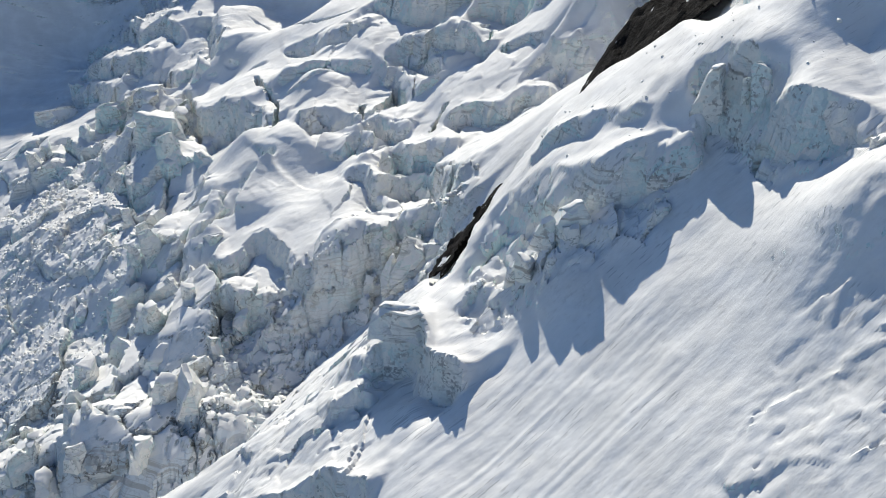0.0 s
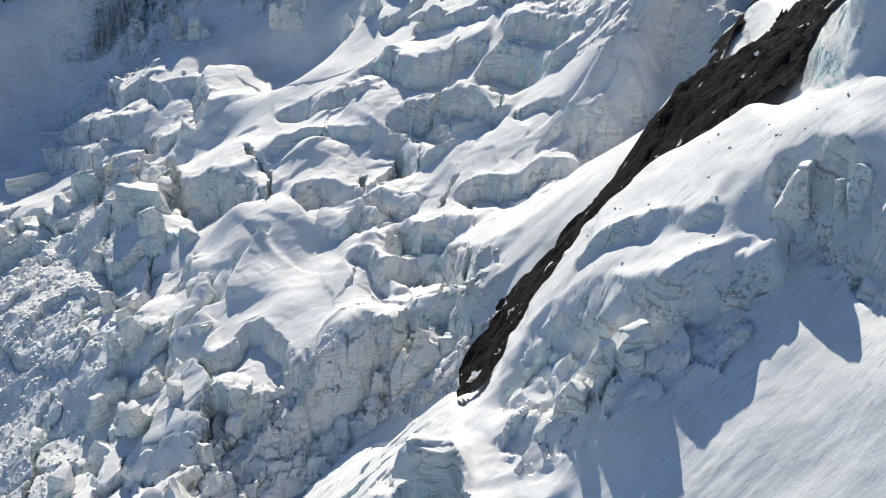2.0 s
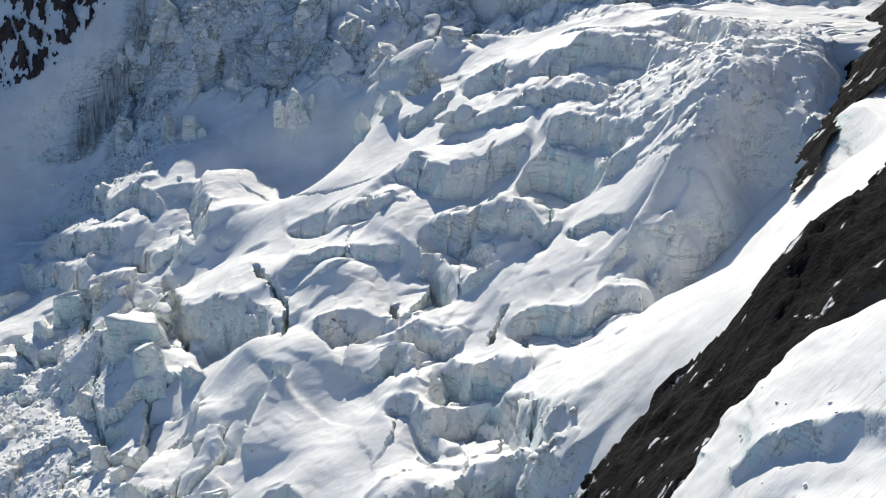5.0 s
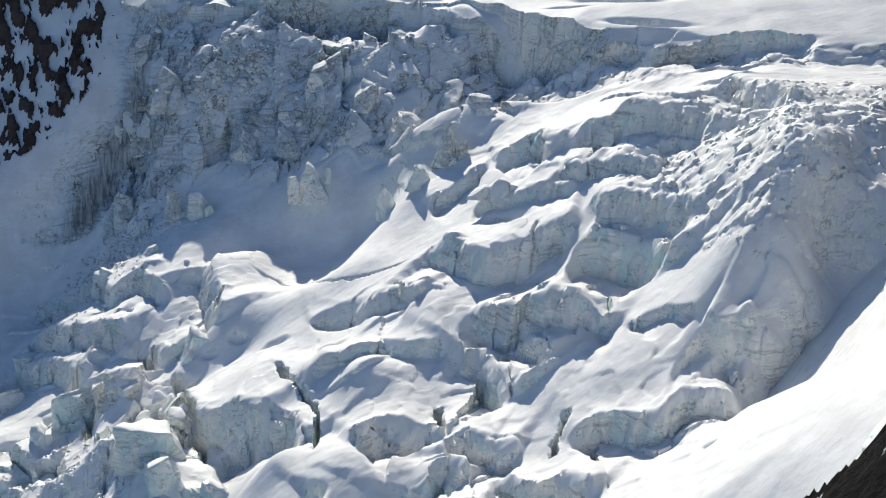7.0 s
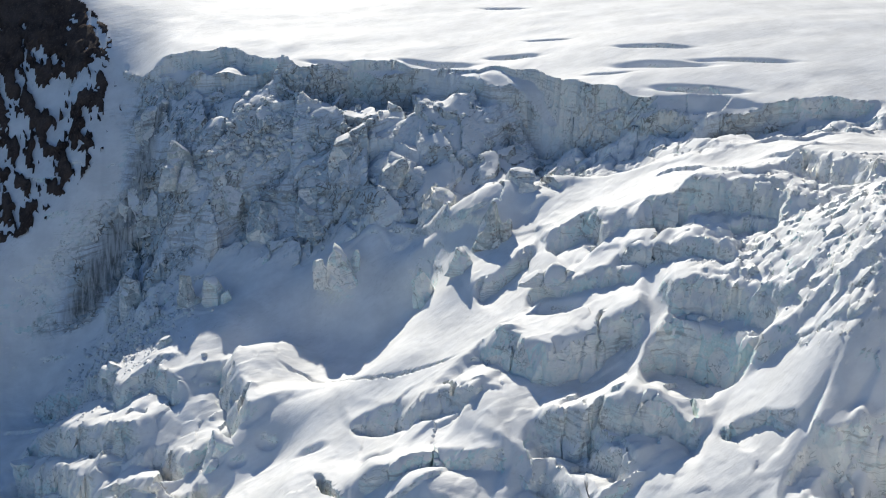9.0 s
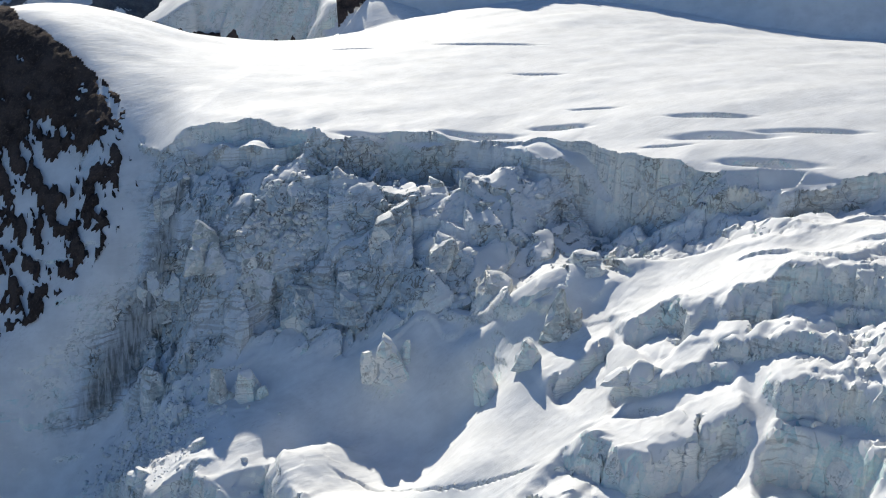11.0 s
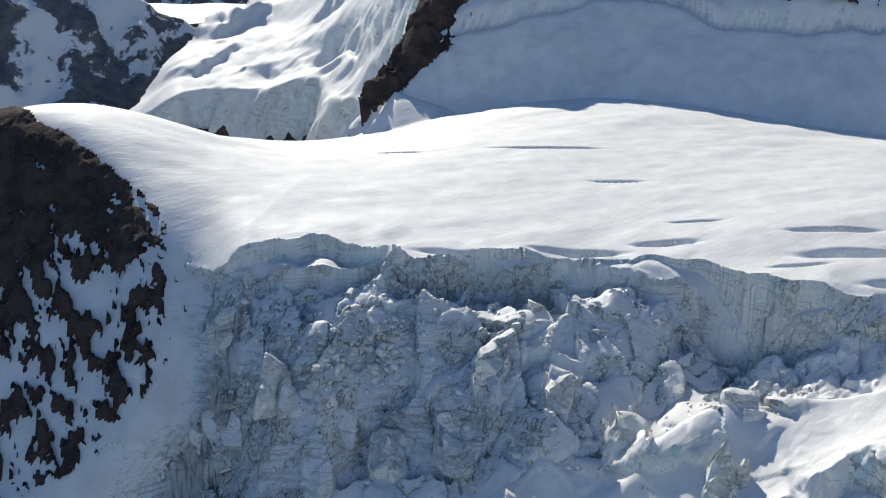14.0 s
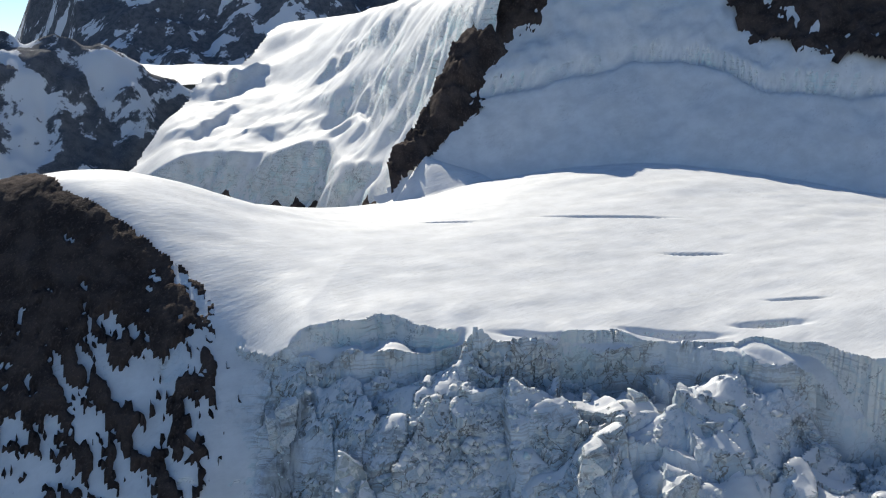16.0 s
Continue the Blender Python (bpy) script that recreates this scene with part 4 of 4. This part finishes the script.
def footing(x, y):
    d, a = beside(x, y, FRONT)
    return 108 + 0.8 * (d + 3) + 4 * fbm(x / 12, y / 12, 161, 5, 0.6)


tagged(sheet("rock_footing", np.arange(-200, 0, 1.6), np.arange(650, 930, 1.6), footing, ROCK, lambda x, y, z: (beside(x, y, FRONT)[0] < 0) & (z > 20), False), "dark rock step below the hanging glacier", "rock", kind="structure")


def peak(x, y):
    crest = 196 + 0.00 * x + 0.28 * np.maximum(-x - 215, 0) - 0.55 * np.maximum(x + 205, 0) + 8 * fbm(x / 40, y / 40, 171, 4)
    z = crest - 0.85 * np.abs(y - 1120)
    return z + 9 * fbm(x / 35, y / 60, 173, 5, 0.55) * ramp(crest - z, 2, 40)


tagged(sheet("rock_peak", np.arange(-620, -90, 3.0), np.arange(930, 1400, 3.0), peak, FAR_ROCK, None, True), "grey rock peak with snow in its gullies", "mountain", kind="structure")


def col(x, y):
    return 168 + 0.03 * (y - 1300) + 6 * fbm(x / 120, y / 90, 181, 3) + 0.0006 * (x + 60) ** 2 * ramp(x, -60, 200)


tagged(sheet("snow_col", np.arange(-500, 500, 8.0), np.arange(1150, 1900, 8.0), col, FAR_ICE), "sunlit snow saddle between the peaks", "snowfield", kind="structure")


def far_face(x, y):
    crest = 620 + 60 * fbm(x / 200, y / 300, 191, 4) - 2.4 * np.maximum(-x - 330, 0) - 0.9 * np.maximum(x - 700, 0)
    z = crest - 0.95 * np.abs(y - 2500)
    return z + 32 * fbm(x / 130, y / 150, 193, 6, 0.55) * ramp(crest - z, 5, 120)


tagged(sheet("far_mountain", np.arange(-1100, 1700, 10.0), np.arange(1850, 3200, 10.0), far_face, FAR_ROCK), "far grey mountain wall dusted with snow", "mountain", kind="structure")


# ---- seracs and loose ice ----
def in_zone(pick, x0, x1, y0, y1):
    def f(rng, count):
        x, y = rng.uniform(x0, x1, 12 * count), rng.uniform(y0, y1, 12 * count)
        zn = zones(x, y)
        ok = np.max([zn[k] for k in pick], 0) > rng.rand(12 * count) * 1.2 + 0.1
        return np.stack([x[ok], y[ok]], 1)[:count]
    return f


def part(name, bm, material, parent, label=""):
    me = bpy.data.meshes.new(name)
    bm.to_mesh(me)
    bm.free()
    me.materials.append(material)
    ob = new(name, me)
    ob.parent = parent
    if label:
        tagged(ob, label)
    return ob


def roughen(bm, rough, seed, longest):
    """Cut long edges once or twice and stir the surface a little."""
    bmesh.ops.triangulate(bm, faces=bm.faces[:])
    for _ in range(3):
        many = [e for e in bm.edges if e.calc_length() > longest]
        if not many:
            break
        bmesh.ops.subdivide_edges(bm, edges=many, cuts=1)
        bmesh.ops.triangulate(bm, faces=bm.faces[:])
    for v in bm.verts:
        p = v.co
        v.co = p + noise.noise_vector(p * 0.45 + seed) * rough + noise.noise_vector(p * 1.3 + seed) * rough * 0.5


def hewn(rng, w, d, h, lean, cuts=9, taper=0.35):
    """A block of ice cut by flat breaks, leaning, foot at z = 0, and the snow on its top."""
    bm = bmesh.new()
    bmesh.ops.create_cube(bm, size=1)
    for v in bm.verts:
        v.co = Vector((v.co.x * w, v.co.y * d, (v.co.z + 0.5) * h))
    for k in range(cuts):
        a, e = 2 * math.pi * (k + rng.uniform(-0.4, 0.4)) / cuts * 2.4, rng.uniform(-0.35, 0.5)
        nrm = Vector((math.cos(a) * math.cos(e), math.sin(a) * math.cos(e), math.sin(e)))
        reach = math.hypot(math.cos(a) * w / 2, math.sin(a) * d / 2)
        at = Vector((math.cos(a) * reach, math.sin(a) * reach, 0)) * rng.uniform(0.66, 0.98) + Vector((0, 0, h * rng.uniform(0.3, 0.75)))
        bmesh.ops.bisect_plane(bm, geom=bm.verts[:] + bm.edges[:] + bm.faces[:], plane_co=at, plane_no=nrm, clear_outer=True)
        rim = [e for e in bm.edges if e.is_boundary]
        if rim:
            bmesh.ops.holes_fill(bm, edges=rim)
    a, s = rng.uniform(0, 2 * math.pi), rng.uniform(0.15, 0.6)
    nrm = Vector((s * math.cos(a), s * math.sin(a), 1)).normalized()
    bmesh.ops.bisect_plane(bm, geom=bm.verts[:] + bm.edges[:] + bm.faces[:], plane_co=(0, 0, h * rng.uniform(0.84, 0.93)), plane_no=nrm, clear_outer=True)
    rim = [e for e in bm.edges if e.is_boundary]
    if rim:
        bmesh.ops.holes_fill(bm, edges=rim)
    bmesh.ops.recalc_face_normals(bm, faces=bm.faces[:])
    for v in bm.verts:
        t = v.co.z / h
        v.co = Vector((v.co.x * (1 - taper * t), v.co.y * (1 - taper * t), v.co.z)) + Vector((lean[0] * t * h, lean[1] * t * h, 0))
    cap = bmesh.new()
    top = max(bm.faces, key=lambda f: f.normal.z * f.calc_area() if f.calc_center_median().z > 0.4 * h else -1)
    c = top.calc_center_median()
    ring = [v.co.copy() for v in top.verts]
    thick = 0.035 * (w + d)
    low = [cap.verts.new(c + (p - c) * 1.05 - Vector((0, 0, 0.15))) for p in ring]
    mid = [cap.verts.new(c + (p - c) * 1.0 + Vector((0, 0, 0.6 * thick))) for p in ring]
    high = [cap.verts.new(c + (p - c) * 0.82 + Vector((0, 0, thick))) for p in ring]
    for lower, upper in ((low, mid), (mid, high)):
        for q in range(len(ring)):
            r = (q + 1) % len(ring)
            cap.faces.new((lower[q], lower[r], upper[r], upper[q]))
    cap.faces.new(high)
    cap.faces.new(low[::-1])
    bmesh.ops.recalc_face_normals(cap, faces=cap.faces[:])
    seed = Vector((rng.uniform(0, 99), rng.uniform(0, 99), rng.uniform(0, 99)))
    roughen(bm, 0.034 * (w + d), seed, max(0.9, 0.12 * (w + d)))
    roughen(cap, 0.03 * (w + d), seed, max(0.8, 0.12 * (w + d)))
    for f in cap.faces:
        f.smooth = True
    return bm, cap


def serac(x, y, w, d, h, turn=0.0, lean=(0, 0), sink=2.5, label="", ground=glacier, mat=None, cuts=7, seed=1, group="seracs of the icefall", top=None, blocks=2, taper=None):
    """A tower of one main block with lesser ones split from its sides, each snow-topped."""
    z = float(ground(np.array([[float(x)]]), np.array([[float(y)]]))[0, 0])
    if top:
        h = max(top - z, 2.0)
    base = new("serac")
    base.matrix_world = pose(x, y, z - sink, 0, 0, turn)
    tagged(base, label or "pale blue ice serac with snow on its top", "serac", group)
    rng = random.Random(seed)
    taper = rng.uniform(0.2, 0.5) if taper is None else taper
    body, cap = hewn(rng, w, d, h + sink, lean, cuts + 2, taper)
    part("ice_body", body, mat or ICE, base)
    part("snow_cap", cap, mat or ICE, base)
    for _ in range(blocks):
        a, k = rng.uniform(0, 2 * math.pi), rng.uniform(0.35, 0.6)
        piece, snow = hewn(rng, k * w * 1.1, k * d * 1.2, (h + sink) * rng.uniform(0.45, 0.82), (lean[0] + rng.uniform(-0.15, 0.15), lean[1] + rng.uniform(-0.15, 0.15)), 7, rng.uniform(0.3, 0.7))
        snow.free()
        for v in piece.verts:
            v.co += Vector((math.cos(a) * w * 0.42, math.sin(a) * d * 0.45, 0))
        part("ice_block", piece, mat or ICE, base)
    return base


serac(-34, 378, 8, 6, 9, 20, (-0.1, 0.1), label="sharp pale ice pinnacle at the snow hollow", seed=11, cuts=7, top=76, blocks=2, taper=0.7)
serac(-24, 375, 10, 6, 14, 30, (-0.2, 0.1), label="tall leaning grey ice flake", seed=13, cuts=7, top=82, blocks=2, taper=0.65)
serac(-17, 380, 9, 7, 14, -20, (0.1, 0.1), label="steep layered ice rib falling from the cliff", seed=33, cuts=6, top=94, mat=DIRTY, taper=0.7)
serac(-3, 352, 16, 7, 6, -10, (0.0, 0.1), label="long broken rib of ice and snow", seed=12, cuts=6, top=85, blocks=3, taper=0.6)
serac(-57, 399, 12, 8, 11, 10, (0.0, 0.1), label="grey ice pinnacle standing in shaded snow", seed=14, cuts=8, top=76, blocks=3, taper=0.75)
serac(-94, 411, 9, 7, 8, 0, (0.0, 0.1), label="shaded block of ice topped with snow", seed=17, top=64, taper=0.5)
serac(-103, 415, 8, 6, 7, 35, (0.1, 0.0), label="dirty shaded ice block beside the bowl", seed=18, top=63, mat=DIRTY, taper=0.5)
serac(-107, 397, 6, 5, 9, 15, (0.1, 0.1), label="dirty ice tower at the bowl's edge", seed=19, cuts=9, top=46)
serac(-122, 397, 7, 6, 6, 25, (0.0, 0.1), label="small ridge tower of dirty ice", seed=21, top=38)
# the large towers and fins beside the snow lobe
TOWERS = (
    (-93, 309, 19, 11, 43, 12, (-0.05, 0.1), 0.15, "large tilted ice block with a broad snow top"), (-88.5, 298, 13, 8, 40, -15, (-0.12, 0.1), 0.3, "tall white ice tower with a rippled snow face"),
    (-124, 355, 15, 8, 25, 10, (0.0, 0.1), 0.25, "fluted ice column topped with small blocks"), (-130, 335, 5, 4, 15, 0, (-0.1, 0.05), 0.7, "small pointed ice spike"),
    (-104, 296, 6, 4, 26, 30, (0.1, 0.1), 0.5, "thin sunlit ice flake"), (-70.5, 271, 7, 5, 32.5, 5, (0.0, 0.0), 0.1, "round-capped ice pillar beside the lobe"),
    (-76, 296, 10, 6, 35, -10, (0.0, 0.0), 0.3, "blunt ice pillar among broken blocks"), (-151, 373, 20, 9, 15, 12, (0.0, 0.0), 0.1, "flat-topped ice block in the upper jumble"),
    (-88, 353, 10, 7, 44, -5, (0.05, 0.0), 0.2, "cream-coloured ice block under smooth snow"), (-96, 334, 8, 5, 37, 10, (0.0, 0.0), 0.3, "small snow-topped ice block"),
    (-84, 256.5, 13, 6, 28.5, 15, (-0.1, 0.15), 0.45, "tall ice fin with a smooth shaded face"), (-69.5, 243, 10, 5, 25, -20, (-0.05, 0.15), 0.4, "ice fin with a sunlit edge"),
    (-65, 252, 7, 5, 31, 0, (0.0, 0.0), 0.2, "stacked ice tower with layered snow top"), (-77, 245, 6, 4, 20, 20, (0.05, 0.0), 0.4, "pale ice column among larger towers"),
    (-92, 240, 9, 6, 16, 10, (0.05, 0.1), 0.4, "smooth pale ice tower over the rubble"), (-8, 224, 13, 9, 47, 10, (0.0, 0.1), 0.35, "broad white ice bulge below the gully"),
    (-88, 227, 14, 6, 13, -10, (0.05, 0.1), 0.35, "wide ice fin in the lower icefall"), (-147, 389, 11, 7, 20, 5, (0.0, 0.0), 0.2, "square ice block at the icefall's edge"),
    (-114, 349, 8, 5, 33, -15, (0.0, 0.0), 0.3, "dirty ice tower between crevasses"), (-108, 343, 15, 8, 36, -15, (0.0, 0.1), 0.2, "large flat-topped ice block with a dirty face"),
    (-59, 215, 9, 5, 21, -20, (-0.05, 0.15), 0.4, "leaning ice fin above a shaded hollow"), (-74, 218, 11, 5, 15, 25, (0.1, 0.1), 0.3, "hollowed ice fin in the lower icefall"),
)
for k, (x, y, w, d, top, turn, lean, taper, label) in enumerate(TOWERS):
    serac(x, y, w, d, 5, turn, lean, 5.0, label, mat=DIRTY if "dirty" in label else None, cuts=6, seed=20 + k, top=top, blocks=2 if w > 7 else 1, taper=taper)

# slabs and blocks leaning on the high cliff
for x, y, w, d, h, turn, lean, label, sd in (
    (-30, 404, 16, 9, 8, -25, (0.15, 0.15), "large folded slab of layered ice on the cliff", 61),
    (-54, 429, 11, 8, 9, 10, (0.0, 0.2), "round-topped ice block leaning on the cliff", 62),
    (-42, 417, 12, 8, 10, -15, (0.1, 0.2), "cracked ice slab with layered faces", 63),
    (-37, 444, 9, 6, 3, 5, (0.0, 0.1), "square ice block under the snowfield's rim", 64),
    (-76, 428, 17, 10, 13, 15, (-0.1, 0.25), "broad blue-grey ice slab in the shaded cliff", 65),
    (-94, 440, 15, 9, 11, -10, (0.0, 0.3), "dirty fractured ice slab in the shaded cliff", 66),
    (-106, 448, 13, 9, 10, 20, (0.1, 0.25), "shaded ice slab with dark cracks", 67),
    (-118, 460, 12, 8, 10, -20, (0.0, 0.25), "dark dirty ice slab at the cliff's end", 68),
    (-63, 424, 13, 8, 9, 30, (0.1, 0.25), "smooth pale ice slab in the cliff", 69),
    (-8, 392, 12, 7, 4, -20, (0.1, 0.15), "layered ice block above the snow back", 70),
    (-80, 450, 12, 8, 6, 0, (0.0, 0.2), "crumbling ice shoulder below the rim", 71),
    (-25, 430, 10, 7, 2.5, 15, (0.0, 0.15), "leaning ice block below the rim", 72),
    (-13, 427, 11, 7, 2.5, -10, (0.1, 0.15), "grey layered ice block below the rim", 73),
    (-122, 432, 9, 6, 12, 20, (0.05, 0.2), "dark dirty ice rib beside the west wall", 75),
    (-124, 445, 9, 6, 14, -10, (0.0, 0.2), "dark layered ice rib beside the west wall", 76),
    (-122, 456, 8, 6, 14, 15, (0.0, 0.2), "dark dirty ice flake beside the west wall", 77),
    (-116, 470, 11, 7, 8, 10, (0.0, 0.2), "grey ice slab beside the west wall", 74),
):
    serac(x, y, w, d, 0.75 * h, turn, (lean[0], lean[1] + 0.2), 6.0, label, taper=0.3, mat=DIRTY if "dirty" in label or "dark" in label else CLIFF, cuts=7, seed=sd, group="slabs of the cliff", blocks=2)

rng = random.Random(5)
spots = in_zone((0,), -150, -50, 172, 395)(np.random.RandomState(8), 190)
calm_share = zones(spots[:, 0], spots[:, 1])[1]
clear = np.min([np.hypot(spots[:, 0] - a[0], spots[:, 1] - a[1]) for a in TOWERS], 0) > 9
for i, (x, y) in enumerate(spots[(calm_share < 0.55) & clear][:55]):
    w = rng.choice((4, 6, 7, 9)) * rng.uniform(0.85, 1.2)
    serac(x, y, w, w * rng.uniform(0.4, 0.75), w * rng.uniform(0.45, 1.0), rng.uniform(0, 360), (rng.uniform(-0.15, 0.15), rng.uniform(-0.05, 0.2)), 2.5, seed=100 + i, cuts=rng.randint(4, 6), blocks=rng.randint(1, 2))

# the seracs along the ridge
for x, y, w, d, top, turn, lean, label, sd in (
    (43.2, 157.5, 7, 6, 121, 10, (0.0, -0.05), "grey ice serac on the crown of the ridge", 41),
    (49, 152.5, 6, 5, 123, 20, (0.0, -0.05), "broken ice serac beside a snow cornice", 42),
    (49, 145.5, 3, 2.5, 114, 0, (0.1, 0.2), "thin ice tooth below a serac", 43),
    (21.8, 150, 10, 6, 99.5, 12, (0.0, -0.1), "bulging ice block with a white snow cap", 44),
    (13.5, 150, 5, 5, 89, 40, (0.0, -0.2), "dirty ice bulge under the ridge crown", 45),
    (-7.5, 150.5, 16, 9, 71, -8, (0.0, -0.05), "square snow-topped block with a dark face", 46),
):
    serac(x, y, w, d, 5, turn, lean, 4.0, label, ridge, RIDGE, 8, sd, "seracs of the ridge", top, 1)


def rubble_heap(name, label, count, place, size, seed, ground=glacier, mat=None):
    """Many small angular pieces of ice in one mesh."""
    rng = np.random.RandomState(seed)
    xy = place(rng, count)
    count = len(xy)
    z = ground(xy[:, :1], xy[:, 1:])[:, 0]
    r = size[0] * (size[1] / size[0]) ** (rng.rand(count) ** 2.2)
    base = np.array([(1, 0, 0), (-1, 0, 0), (0, 1, 0), (0, -1, 0), (0, 0, 1), (0, 0, -1), (0.7, 0.7, 0.6), (-0.7, 0.6, 0.7), (0.6, -0.7, -0.6), (-0.6, -0.7, 0.5)], float)
    tri = np.array([(0, 6, 4), (6, 2, 4), (2, 7, 4), (7, 1, 4), (1, 9, 4), (9, 3, 4), (3, 0, 4), (0, 2, 6), (2, 1, 7), (1, 3, 9), (0, 8, 2), (0, 3, 8), (3, 5, 8), (8, 5, 2), (2, 5, 1), (1, 5, 3)])
    shape = base[None] * (0.7 + 0.6 * rng.rand(count, 10, 1)) * (0.6 + 0.7 * rng.rand(count, 1, 3)) * r[:, None, None]
    a = rng.rand(count) * 6.28
    c, s = np.cos(a)[:, None], np.sin(a)[:, None]
    px = shape[:, :, 0] * c - shape[:, :, 1] * s + xy[:, :1]
    py = shape[:, :, 0] * s + shape[:, :, 1] * c + xy[:, 1:]
    pz = shape[:, :, 2] + (z - 0.2 * r)[:, None]
    co = np.stack([px, py, pz], -1).reshape(-1, 3)
    faces = (tri[None] + 10 * np.arange(count)[:, None, None]).reshape(-1, 3)
    return tagged(new(name, mesh_of(name, co, faces, mat or ICE)), label, "ice rubble", kind="stuff")


rubble_heap("ice_rubble", "shattered white ice rubble in the lower icefall", 6000, in_zone((1,), -160, -85, 200, 350), (0.15, 0.9), 3)
rubble_heap("ice_debris", "small ice blocks under the snow lobe", 700, in_zone((2,), -66, 10, 195, 240), (0.25, 1.5), 4, mat=DIRTY)
rubble_heap("cliff_debris", "broken ice blocks on the shaded cliff", 700, in_zone((3, 4), -124, 15, 400, 478), (0.25, 1.5), 6)
rubble_heap("serac_debris", "ice blocks strewn below the seracs", 260, in_zone((5, 6), 0, 75, 290, 440), (0.2, 0.8), 7)


def around(cx, cy, rx, ry):
    def f(rng, count):
        return np.stack([cx + rx * rng.randn(count), cy + ry * rng.randn(count)], 1)
    return f


rubble_heap("shaded_rubble", "small blue-shaded ice blocks in the western hollow", 1500, around(-124, 412, 11, 10), (0.2, 1.2), 15)
rubble_heap("crumbled_ice", "crumbled white ice blocks on a ledge of the cliff", 420, around(-80, 449, 9, 3), (0.3, 1.5), 12)


def on_crown(rng, count):
    x, y = rng.uniform(4, 62, count), rng.uniform(140, 200, count)
    d, _ = beside(x, y, CROWN)
    hi, _ = beside(x, y, ROCK_HIGH)
    ok = (d > 2) & (hi < -1) & (rng.rand(count) < np.exp(-d / 18))
    return np.stack([x[ok], y[ok]], 1)


rubble_heap("ice_chunks", "small ice chunks scattered on the ridge's upper snow", 420, on_crown, (0.08, 0.4), 9, ridge, RIDGE)
